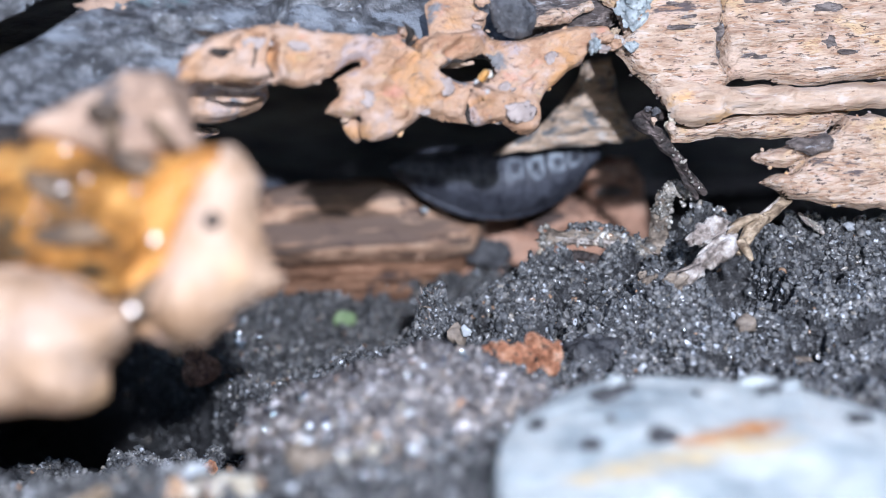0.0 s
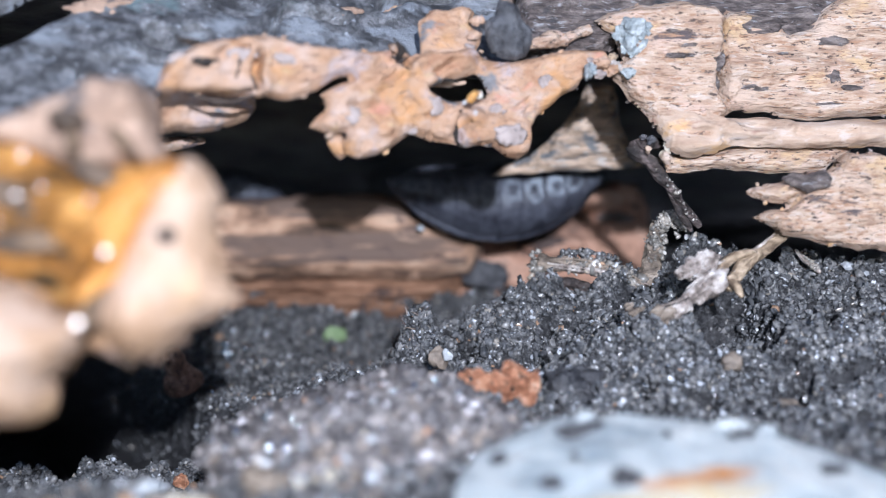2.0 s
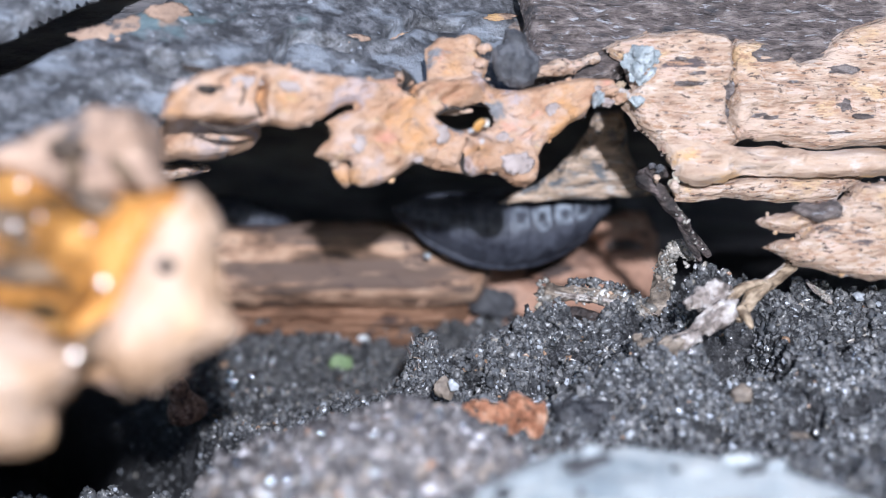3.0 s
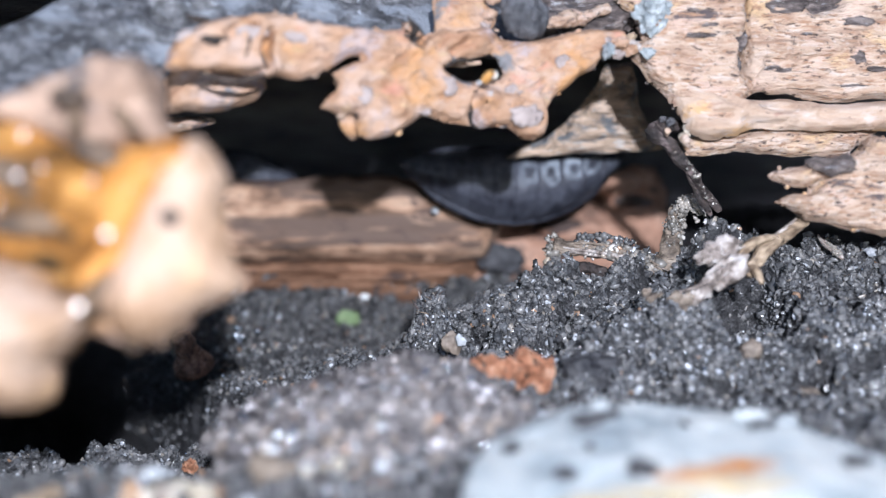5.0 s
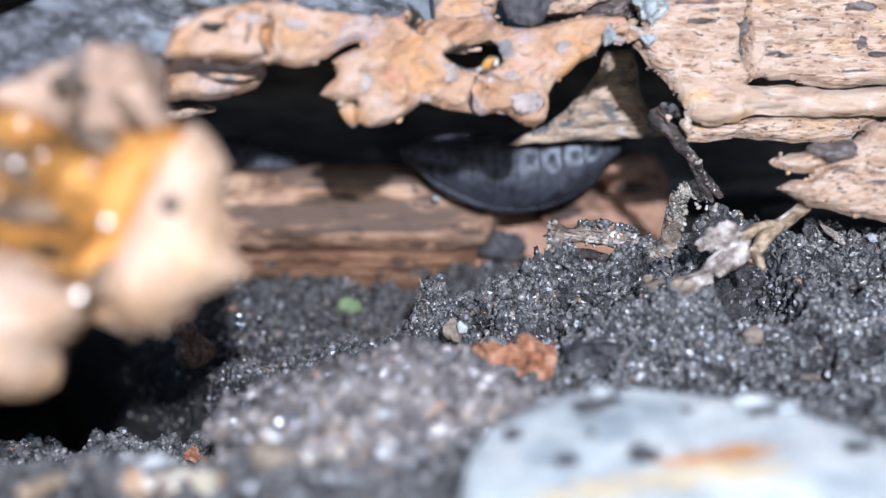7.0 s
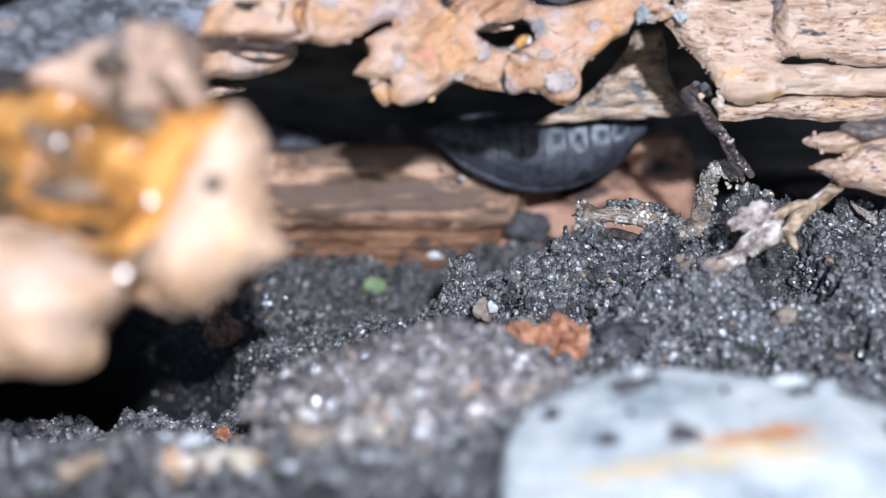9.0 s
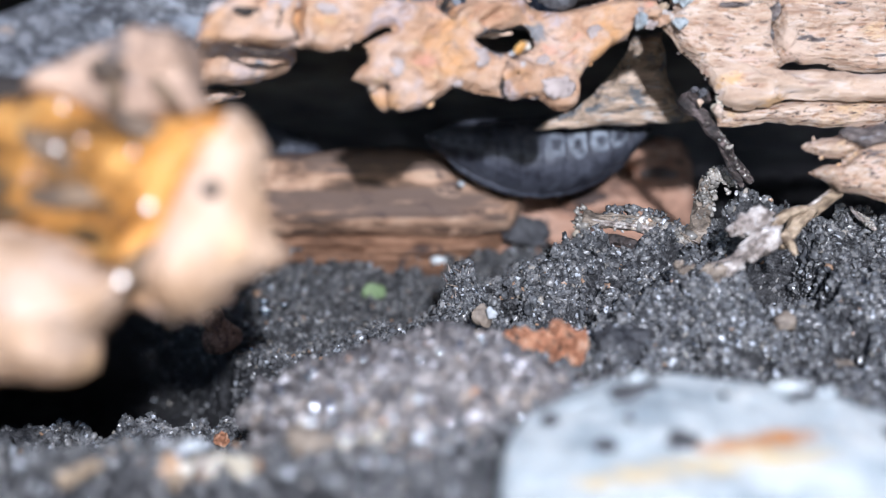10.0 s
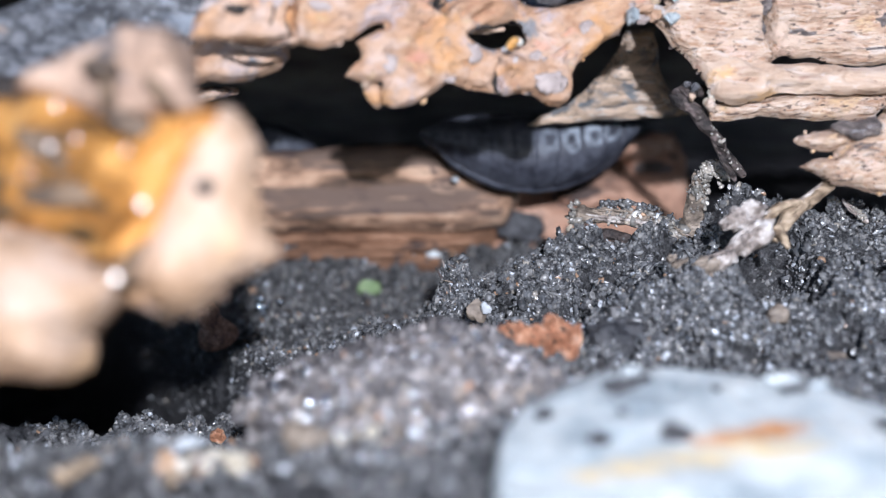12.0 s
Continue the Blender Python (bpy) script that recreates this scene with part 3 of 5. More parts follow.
def shade_crack(sheet, place, line, r, seed, parent):
    """Dark tube along a line on a slab's face, painting a crack's shade."""
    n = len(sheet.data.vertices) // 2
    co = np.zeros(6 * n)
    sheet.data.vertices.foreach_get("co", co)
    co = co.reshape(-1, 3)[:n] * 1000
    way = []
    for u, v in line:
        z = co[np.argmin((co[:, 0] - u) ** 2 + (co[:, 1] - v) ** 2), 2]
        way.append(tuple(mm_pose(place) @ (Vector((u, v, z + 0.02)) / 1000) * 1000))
    tube("dark_crack", way, [r * 0.4] + [r] * (len(way) - 2) + [r * 0.4], M_SHADE, seed=seed, lump=0.6, step=0.1, parent=parent)


def edge_crumbs(place, outline, jag, worn, count, seed, size, materials, parent):
    """Loose crumbs and torn fibres along a broken edge."""
    rng = np.random.RandomState(seed)
    rim = ragged(outline, jag, worn)
    rim = rim[(np.abs(rim[:, 0]) < 14)]
    for k in range(count):
        u, v = rim[rng.randint(len(rim))] + rng.normal(0, 0.04, 2)
        a = size * math.exp(rng.normal(0, 0.45))
        spot = mm_pose(place) @ (Vector((u, v, rng.uniform(-0.2, 0.25))) / 1000)
        lump("edge_crumb", spot * 1000, (a * rng.uniform(0.7, 1.8), a * 0.8, a * rng.uniform(0.5, 1.1)), materials[k % len(materials)], sub=2, rough=0.6, freq=1.8, seed=seed + k, turn=(rng.uniform(0, 90), rng.uniform(-60, 60), 0), parent=parent, flat=0.4)


# ---------------------------------------------------------------- the log
def build_log():
    log = empty("log", 0, 110, 30, "hollow rotten log with torn pale wood and grey crust", "log")
    # the body: a thick hollow half ring along x
    prof = np.array([(79, 27), (77.5, 31), (78.5, 38), (87, 60), (112, 86), (160, 82), (186, 42), (182, -8), (134, -8), (120, 4), (114, 16), (104, 24), (90, 27)], float)
    dense = []
    for a, b in zip(prof, np.roll(prof, -1, 0)):
        k = max(2, int(np.linalg.norm(b - a) / 2.5))
        dense += [a + (b - a) * i / k for i in range(k)]
    prof = np.array(dense)
    xs = np.arange(-160, 160.1, 2.5)
    v = np.zeros((len(xs), len(prof), 3))
    v[..., 0], v[..., 1], v[..., 2] = xs[:, None], prof[None, :, 0] + 0.12 * np.minimum(xs, 5)[:, None] * (prof[None, :, 0] < 90), prof[None, :, 1]
    w = v.reshape(-1, 3)
    w = w + np.stack([0 * w[:, 0], fbm(w * (0.05, 0.2, 0.2), 4, 2) * 3, fbm(w * (0.05, 0.2, 0.2), 4, 6) * 3], -1)
    m = len(prof)
    f = [(i * m + j, i * m + (j + 1) % m, (i + 1) * m + (j + 1) % m, (i + 1) * m + j) for i in range(len(xs) - 1) for j in range(m)]
    f += [tuple(range(m - 1, -1, -1)), tuple(range((len(xs) - 1) * m, len(xs) * m))]
    hang(mesh_object("hollow_trunk", w, f, M_CAVE, None, "dark rotten hollow trunk"), log)

    upper_edge = (0, 63.73, 19.87, 72, 0, 21.8), [(-14.46, 6.47), (-13.92, 7.46), (-13.21, 8.23), (-12.06, 8.75), (-10.57, 9.08), (-8.79, 9.12), (-6.13, 8.46), (-3.38, 7.91), (-1.05, 8.04), (-0.48, 7.39), (0.22, 7.67), (3.47, 7.88), (4.98, 6.98), (6.55, 6.9), (9.12, 7.35), (12.06, 7.27), (12.32, 5.74)]
    lower_edge = (0, 63.73, 19.87, 72, 0, 21.8), [(10.44, 5.59), (9.86, 5.1), (7.04, 3.7), (6.52, 2.93), (6.24, 1.61), (5.71, 1.27), (4.94, 1.36), (3.93, 2.17), (2.56, 2.22), (0.87, 2.72), (-0.99, 3.18), (-2.27, 2.32), (-2.88, 2.1), (-3.93, 2.18), (-4.55, 2.48), (-4.68, 3.03), (-4.42, 3.55), (-5.84, 3.78), (-6.48, 4.12), (-5.55, 4.87), (-5.4, 5.31), (-5.66, 5.75), (-5.05, 6.13), (-3.88, 6.42), (-3.98, 6.67), (-5, 6.55), (-5.75, 5.99), (-7.52, 5.6), (-8.93, 5.95)]
    torn = (upper_edge[0], upper_edge[1] + lower_edge[1])
    hole = ((0, 63.73, 19.87, 72, 0, 21.8), [(0.57, 5.73), (1.29, 6.09), (2.98, 6.15), (3.63, 6.36), (4.12, 5.89), (4.34, 5.18), (3.91, 4.77), (3.4, 5.05), (2.82, 4.81), (2.01, 4.89), (1.38, 5.18)])[1]
    notch = ((0, 63.73, 19.87, 72, 0, 21.8), [(-1.33, 8.42), (-0.68, 8.39), (-0.48, 7.89), (-0.08, 7.44), (-0.65, 7.03), (-1.18, 7.49)])[1]
    gaps = []
    gaps.append((((0, 63.73, 19.87, 72, 0, 21.8), [(-8.94, 7.89), (-9.1, 7.02), (-9.06, 5.9)])[1], 0.22, 1.0))
    gaps.append((((0, 63.73, 19.87, 72, 0, 21.8), [(-12.52, 6.12), (-11.24, 5.92), (-10.05, 6.02), (-9.03, 6.13)])[1], 0.2, 0.8))
    gaps.append((((0, 63.73, 19.87, 72, 0, 21.8), [(-1.11, 8.1), (-1, 7.42), (-0.54, 6.9), (-0.02, 7.37)])[1], 0.2, 0.9))
    gaps.append((((0, 63.73, 19.87, 72, 0, 21.8), [(1.32, 6.37), (2.41, 6.99), (3.12, 7.27)])[1], 0.25, 0.5))
    gaps.append((((0, 63.73, 19.87, 72, 0, 21.8), [(1.98, 2.95), (2.23, 3.87), (1.97, 4.52)])[1], 0.25, 0.7))
    gaps.append((((0, 63.73, 19.87, 72, 0, 21.8), [(-10.99, 8), (-10.05, 8.53), (-9.2, 8.14)])[1], 0.3, 0.5))
    gaps.append((((0, 63.73, 19.87, 72, 0, 21.8), [(-4.07, 4.92), (-2.84, 4.53), (-2.35, 3.28)])[1], 0.3, 0.4))
    # fine slanting furrows
    rng = random.Random(4)
    (u0, v0), (u1, v1), (u2, v2), (u3, v3) = ((0, 63.73, 19.87, 72, 0, 21.8), [(-3.9, 3.7), (0.78, 7.39), (4.32, 3.09), (9.76, 6.6)])[1]
    for k in range(70):
        u, v = (rng.uniform(u0, u1), rng.uniform(v0, v1)) if k < 45 else (rng.uniform(u2, u3), rng.uniform(v2, v3))
        run = rng.uniform(0.6, 1.6)
        gaps.append(([(u, v), (u + run, v + run * rng.uniform(0.2, 0.6))], 0.11, rng.uniform(0.12, 0.3)))
    sheet = slab("torn_wood_layer", torn[0], torn[1], 1.5, M_PALE, holes=[hole, notch], res=0.15, edge=0.4, relief=0.42, grain=(0.45, 0.8), seed=3, jag=0.22, cracks=gaps, terrace=0.6,
         bend=lambda u, v: 1.0 * fbm(np.c_[u * 0.3, v * 0.3, u * 0], 3, 12), parent=log, label="pale torn wood layer with a hole and a ragged edge")
    # small grey films and soft spots that sit on the torn layer
    for k, (u, v) in enumerate(((0, 63.73, 19.87, 72, 0, 21.8), [(7.66, 5.49), (0.7, 4.6), (4.38, 4.1), (4.9, 2.6), (11.33, 5.93), (-4.12, 4.47), (-13, 8.04), (-9.81, 8), (-7.29, 7.75), (10.49, 6.56), (-0.86, 3.47)])[1]):
        spot_on(sheet, torn[0], u, v, (0.5, 0.42, 0.5, 0.9, 0.4, 0.4, 0.5, 0.8, 0.75, 0.4, 0.35)[k], (0.4, 0.5, 0.35, 0.6, 0.3, 0.5, 0.3, 0.35, 0.4, 0.3, 0.3)[k], M_SPOT, 300 + k, sheet, "grey_film")
    # dark tubes lay the shade of cracks over the torn layer
    shade_lines = [([(-12.59, 6.24), (-11.68, 5.89), (-10.67, 5.77), (-9.29, 5.91)], 0.13),
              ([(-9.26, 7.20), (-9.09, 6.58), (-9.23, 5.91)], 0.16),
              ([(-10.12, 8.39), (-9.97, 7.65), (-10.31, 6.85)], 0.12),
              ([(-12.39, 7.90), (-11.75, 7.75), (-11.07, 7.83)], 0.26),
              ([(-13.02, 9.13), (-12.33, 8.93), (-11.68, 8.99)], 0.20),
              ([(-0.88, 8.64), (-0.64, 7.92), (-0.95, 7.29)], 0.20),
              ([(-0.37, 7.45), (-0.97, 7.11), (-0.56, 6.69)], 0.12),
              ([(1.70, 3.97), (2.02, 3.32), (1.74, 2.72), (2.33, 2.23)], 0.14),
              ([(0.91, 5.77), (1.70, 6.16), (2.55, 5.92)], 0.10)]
    for k, (line, r) in enumerate(shade_lines):
        shade_crack(sheet, torn[0], line, r, 540 + k, sheet)
    flap = (-5.22, 63.46, 22.59, 72, 0, 21.8), [(-0.36, 0.67), (0.45, 0.55), (0.7, 0.22), (0.57, -0.81), (0.27, -0.88), (-0.13, -0.51), (-0.38, 0)]
    slab("curled_splinter", flap[0], flap[1], 0.9, M_PALE, res=0.12, edge=0.45, relief=0.1, seed=5, jag=0.06, parent=log)
    low = (-11.93, 65.42, 23.76, 72, 0, 21), [(-3.14, 2.5), (-2.21, 2.7), (-1.02, 2.45), (0.2, 2.3), (1.46, 2.3), (2.41, 2.2), (2.3, 0.26), (1.69, -0.33), (0.87, -0.65), (-0.09, -0.77), (-0.97, -0.84), (-2.24, -0.68), (-3.28, -0.73)]
    slab("lower_splinter", low[0], low[1], 1.4, M_PALE, res=0.18, edge=0.35, relief=0.5, grain=(0.5, 0.9), seed=8, jag=0.25, terrace=1.2, parent=log)
    tube("pale_strip", [(5.6, 68.5, 27.2), (6.45, 68.9, 27.35), (7.99, 69.83, 27.62), (9.66, 70.76, 27.89)], [0.2, 0.42, 0.38, 0.3], M_BARK, seed=260, lump=0.7, sides=18, step=0.12, parent=log)
    for k, (x, y, z, a) in enumerate([(10.04, 68.74, 26.22, 0.55), (10.62, 69, 25.73, 0.5), (2.59, 67.82, 27.92, 0.4), (2.77, 68.1, 28.76, 0.4)]):
        lump("pale_crumb", (x, y, z), (a, a * 0.7, a * 0.55), M_PALE, sub=4, rough=0.6, freq=2.2, seed=260 + k, turn=(20 * k, -15, 0), parent=log)
    for k, (x, y, z, a) in enumerate([(19.5, 66.0, 18.47, 0.15), (19.7, 65.9, 17.5, 0.16), (23.55, 66.00, 16.02, 0.30), (14.01, 68.00, 20.70, 0.42), (12.94, 68.20, 21.16, 0.30), (18.85, 65.60, 19.66, 0.15), (2.50, 62.80, 24.40, 0.16), (1.90, 62.90, 24.98, 0.14)]):
        lump("pale_chip", (x, y, z), (a, a * 0.7, a * 0.8), M_QUARTZ if k in (6, 7) else M_RIDGE, sub=3, rough=0.5, freq=1.8, seed=290 + k, turn=(15 * k, 20 * k, 0), parent=log, flat=0.4)
    for k, (x, y, z, a, m) in enumerate([(10.74, 69.60, 26.36, 0.42, M_STRAW), (10.99, 69.40, 26.00, 0.42, M_HUSK), (10.80, 69.30, 25.62, 0.30, M_TWIG), (9.26, 67.60, 25.94, 0.50, M_LICHEN), (9.93, 68.20, 25.60, 0.36, M_SPOT), (11.76, 69.20, 25.57, 0.45, M_LICHEN), (14.26, 68.90, 21.07, 0.36, M_CHIP), (14.02, 68.90, 20.67, 0.30, M_CHIP), (13.26, 69.00, 21.59, 0.30, M_SLATE), (12.82, 69.20, 21.75, 0.25, M_CAVE)]):
        lump("loose_crumb", (x, y, z), (a, a * 0.7, a * 0.8), m, sub=4, rough=0.7, freq=2.4, seed=310 + k, turn=(25 * k, 40 * k, 0), parent=log, flat=0.3)
    sliver = (-14.31, 67.47, 21.98, 72, 0, 25), [(-1.71, 0.21), (-0.29, 0.28), (1.31, 0.02), (1.41, -0.25), (0.26, -0.48), (-1.05, -0.55), (-1.73, -0.36)]
    slab("sliver", sliver[0], sliver[1], 0.8, M_BARK, res=0.2, edge=0.4, relief=0.15, seed=9, jag=0.15, parent=log)
    # grey crust over the upper left
    crust = (-2.73, 69.45, 26.44, 44, 0, 24), [(-43.46, 32.81), (52.1, 34.42), (16.3, -0.27), (13.77, -1.42), (10.37, -2.03), (6.66, -1.74), (3.22, -1.06), (-0.12, -0.4), (-3.47, -0.16), (-6.71, 0.08), (-9, -0.14), (-10.66, -0.63), (-12.79, -0.61), (-13.74, -1.65), (-14.91, -5.47), (-22.4, -6.64), (-42.38, -7.59)]
    grooves = [(((-2.73, 69.45, 26.44, 44, 0, 24), [(-6.22, 2.05), (-5.76, 3.25), (-4.79, 3.78), (-3.23, 3.27), (-1.35, 2.58)])[1], 0.3, 0.9),
               (((-2.73, 69.45, 26.44, 44, 0, 24), [(1.11, 3.72), (3.66, 4.92), (6.49, 4.34)])[1], 0.3, 0.8), (((-2.73, 69.45, 26.44, 44, 0, 24), [(-13.08, 2.48), (-11.65, 2), (-10.06, 2.13)])[1], 0.5, 1.2)]
    furrow = ((-2.73, 69.45, 26.44, 44, 0, 24), [(-29.61, 1.42), (-22.61, 4.2), (-18.98, 6.17), (-16.05, 7.91), (-13.01, 9.41), (-9.91, 10.47), (-11.42, 7.76), (-15.16, 6), (-18.73, 3.98), (-22.35, 1.96), (-29.83, -1.59)])[1]
    bark = slab("grey_crust", crust[0], crust[1], 1.6, M_CRUST, holes=[furrow], res=0.28, edge=0.8, relief=0.2, grain=(0.9, 1.3), seed=14, jag=0.3, parent=log,
         cracks=grooves,
         bend=lambda u, v: -0.02 * np.maximum(v, 0) ** 1.6 - 0.6 + 1.2 * fbm(np.c_[u * 0.2, v * 0.2, u * 0], 3, 4), label="wet grey weathered crust")
    for k, (u, v) in enumerate(((-2.73, 69.45, 26.44, 44, 0, 24), [(-15.31, 5.13), (-13.39, 5.68), (-11.41, 6.25), (-8.96, 1.43), (-1.11, 3.41), (1.95, 4.12), (8.93, 4.68)])[1]):
        spot_on(bark, crust[0], u, v, (1.6, 1.4, 1.2, 0.7, 0.8, 1.2, 1.0)[k], (0.6, 0.5, 0.7, 0.3, 0.3, 0.4, 0.3)[k], M_CAP, 360 + k, bark, "pale_scar")
    tongue = (0.67, 68.63, 28.45, 52, 0, 22), [(-1.86, -2.43), (-1.4, -0.81), (-1.35, 0.21), (-0.37, 1.13), (0.56, 0.86), (1.52, 1.2), (2.43, 0.63), (1.83, -0.31), (2.44, -0.94), (1.91, -1.86), (1.19, -2.48), (-0.82, -2.57)]
    slab("pale_tongue", tongue[0], tongue[1], 1.2, M_PALE, res=0.2, edge=0.5, relief=0.35, seed=17, jag=0.25, parent=log)
    # added slab, unseen behind the chunk, that blocks the light there
    blocker = (-18.35, 54.96, 20.71, 72, 0, 20), [(-13.53, 6.21), (4.64, 3.99), (4.98, 0.93), (4.43, -2.9), (2.55, -5.44), (-1.66, -6), (-14.76, -5.81)]
    slab("sagging_bark", blocker[0], blocker[1], 2.0, M_SHADE, res=0.4, edge=0.8, relief=0.5, grain=(0.3, 0.6), seed=19, jag=0.4, parent=log)
    knob = (4.49, 68.33, 27.54, 72, 0, 10), [(-1.30, 1.24), (-1.26, 0.19), (-0.98, -0.55), (-0.39, -1.00), (0.42, -1.15), (1.09, -0.85), (1.56, -0.22), (1.57, 0.67), (1.05, 1.32), (0.79, 2.03), (0.29, 2.36), (-0.21, 2.24), (-0.57, 1.61)]
    slab("crust_flake", knob[0], knob[1], 1.8, M_SLATE, res=0.15, edge=1.3, relief=0.55, grain=(0.9, 0.5), seed=16, jag=0.18, parent=log)

    # bark plates on the right
    plates = []
    plates.append(("bark_plate", (14.48, 70.65, 24.96, 72, 0, 6), [(-3.65, 0.32), (-2.84, 1.3), (-3.37, 2.7), (-4.36, 3.51), (-3.67, 4.09), (-1.89, 4.47), (0.83, 4.58), (3.09, 4.29), (3.61, 3.61), (3.19, 1.28), (2.93, -0.45), (3.38, -1.39), (3.56, -2.23), (2.79, -2.65), (2.26, -4.1), (0.67, -4.67), (-0.46, -3.48), (-1.7, -1.96), (-2.67, -0.75)], 2.0, 21, 0.35))
    plates.append(("bark_plate", (22.0, 72.05, 25.41, 72, 0, 6), [(-4.22, 3.09), (-3.72, 3.62), (-1.29, 3.19), (0.07, 2.23), (1.28, 2.49), (2.22, 3.36), (3.45, 4.22), (5.81, 4.75), (16.69, 5.97), (16.38, -3.43), (6.97, -3.18), (4.13, -3.05), (2, -3.22), (-0.1, -3.17), (-1.63, -2.74), (-3.23, -2.57), (-4.14, -2.83), (-4.51, -1.61), (-4.61, -0.26)], 1.8, 22, 0.3))
    plates.append(("bark_ridge", (21.46, 69.6, 21.8, 72, 0, 6), [(-7.71, 0), (-8.25, 0.9), (-8.3, 1.8), (-6.9, 2.7), (-5.2, 2.5), (-4.3, 1.7), (-3.34, 1.18), (-0.98, 1.13), (2.4, 0.67), (7.23, 0.91), (16.33, 0.59), (16.26, -1.41), (7.16, -1.01), (3.38, -0.86), (0.31, -0.86), (-1.72, -0.71), (-3.4, -0.71), (-4.35, -1.08), (-5.69, -1.18), (-6.69, -1.09), (-7.27, -0.69)], 1.5, 24, 0.3))
    plates.append(("split_layer", (19.38, 70.04, 19.98, 72, 0, 6), [(-5.5, 0.7), (-5.12, -0.45), (-4.17, -0.61), (-2.09, -0.32), (-0.71, -0.49), (1.37, -0.74), (3.12, -0.85), (4.88, -0.69), (5.96, 0.03), (7.05, 0.86), (2.82, 0.95), (0.04, 1.11), (-2.06, 0.75), (-3.45, 0.38), (-4.65, 0.54)], 1.2, 25, 0.25))
    plates.append(("upper_bark", (17.82, 75.15, 29.78, 52, 0, 6), [(-13.36, -4.73), (-12.53, -2.99), (-12.58, 0.13), (-13.12, 10.06), (24.61, 10.17), (21.14, -3.32), (6.54, -3.5), (0.25, -3.02), (-5.94, -2.31), (-6.42, -3.46), (-7.61, -4.75)], 2.2, 26, 0.35))
    made = []
    worn = [([(-6.9, 0.5), (-5.6, 0.1), (-4.4, 0.35)], 0.2, 0.35), ([(-4.2, -0.2), (-2.6, -0.4), (-0.9, -0.25)], 0.16, 0.3), ([(-3.0, 0.7), (-1.4, 0.5), (0.4, 0.62)], 0.2, 0.3), ([(0.6, 0.1), (2.6, -0.2), (4.6, 0.05)], 0.2, 0.35), ([(2.8, -0.5), (4.9, -0.6), (7.2, -0.5)], 0.16, 0.3), ([(4.0, 0.5), (6.0, 0.4), (8.6, 0.6)], 0.16, 0.3), ([(-5.5, 1.6), (-4.9, 0.9), (-3.9, 0.8)], 0.2, 0.3)]
    for name, place, line, thick, seed, jag in plates:
        made.append(slab(name, place, line, thick, {"upper_bark": M_BROWN, "bark_ridge": M_RIDGE}.get(name, M_BARK), res=0.2, edge=0.6, relief=0.6 if name == "bark_ridge" else 0.42, grain=(0.22, 0.9), seed=seed, jag=jag * 0.75, parent=log, terrace=2.0, cracks=worn if name == "bark_ridge" else (),
                         bend=(lambda u, v: -0.62 * np.maximum(v - 0.1, 0) ** 1.25) if name == "bark_ridge" else None))
    for n, pts, wide, tall in ((0, ((14.48, 70.65, 24.96, 72, 0, 6), [(2.77, 0.96), (2.66, -0.38), (1.08, 1.81), (0.38, 1.26), (-0.08, 2.66), (2.1, -3.87)])[1], (0.35, 0.25, 0.7, 0.8, 0.35, 0.25), (0.6, 0.5, 0.13, 0.16, 0.12, 0.2)),
                               (1, ((22.0, 72.05, 25.41, 72, 0, 6), [(-1.84, 2.46), (0.42, 2.02), (2.51, 1.32), (2.44, -0.72), (-3.01, -1.23), (-2.14, -1.38), (3.65, -1.41), (2.03, -2.4), (-0.68, 0.69)])[1], (1.2, 1.6, 0.9, 0.4, 0.6, 0.6, 0.7, 0.8, 0.35), (0.45, 0.6, 0.35, 0.4, 0.14, 0.13, 0.16, 0.1, 0.1))):
        for k, (u, v) in enumerate(pts):
            spot_on(made[n], plates[n][1], u, v, wide[k], tall[k], M_BROWN, 330 + 20 * n + k, made[n], "dark_crust")
    stub = (21.95, 66.94, 18.72, 72, 0, 8), [(-3.59, 0.25), (-3.04, 0.56), (-1.19, 0.82), (-0.56, 1.25), (1.43, 1.32), (2.57, 2.2), (6.34, 2.21), (15.6, 1.8), (15.31, -4.55), (3.29, -3.45), (1.24, -2.97), (-0.79, -2.44), (-2.19, -1.74), (-3.19, -1.25), (-2.43, -0.89), (-1.33, -0.8), (-0.5, -0.37), (-2, -0.45), (-2.81, -0.29)]
    broken = slab("broken_stub", stub[0], stub[1], 2.2, M_BARK, res=0.17, edge=0.4, relief=0.45, grain=(0.3, 1.3), seed=29, jag=0.32, parent=log, terrace=2.0, label="splintered pale wood stub")
    patch = (21.82, 65.82, 19.83, 72, 0, 8), [(-1.54, 0.02), (-0.78, 0.44), (1.03, 0.51), (1.42, 0.05), (1.19, -0.52), (-0.03, -0.6), (-1.02, -0.44)]
    slab("grey_flake", patch[0], patch[1], 0.7, M_BROWN, res=0.12, edge=0.25, relief=0.4, grain=(1.2, 1.6), seed=30, jag=0.35, parent=log)
    beam = (10.44, 84.8, 16.64, 108, 0, 4), [(-6.12, -0.98), (-3.4, 0.5), (-2.0, 1.6), (-0.75, 3.1), (0.1, 4.9), (0.5, 6.5), (2.5, 6.6), (3.05, 4.8), (3.3, 3.3), (4.06, 1.95), (5.53, 0.55), (7.26, -0.13), (3.75, -0.46), (0.87, -0.76), (-2.43, -0.79)]
    slab("inner_splinter", beam[0], beam[1], 2.2, M_BEAM, res=0.2, edge=0.9, relief=0.5, grain=(0.3, 1.2), seed=33, jag=0.2, parent=log, label="weathered brown inner splinter")
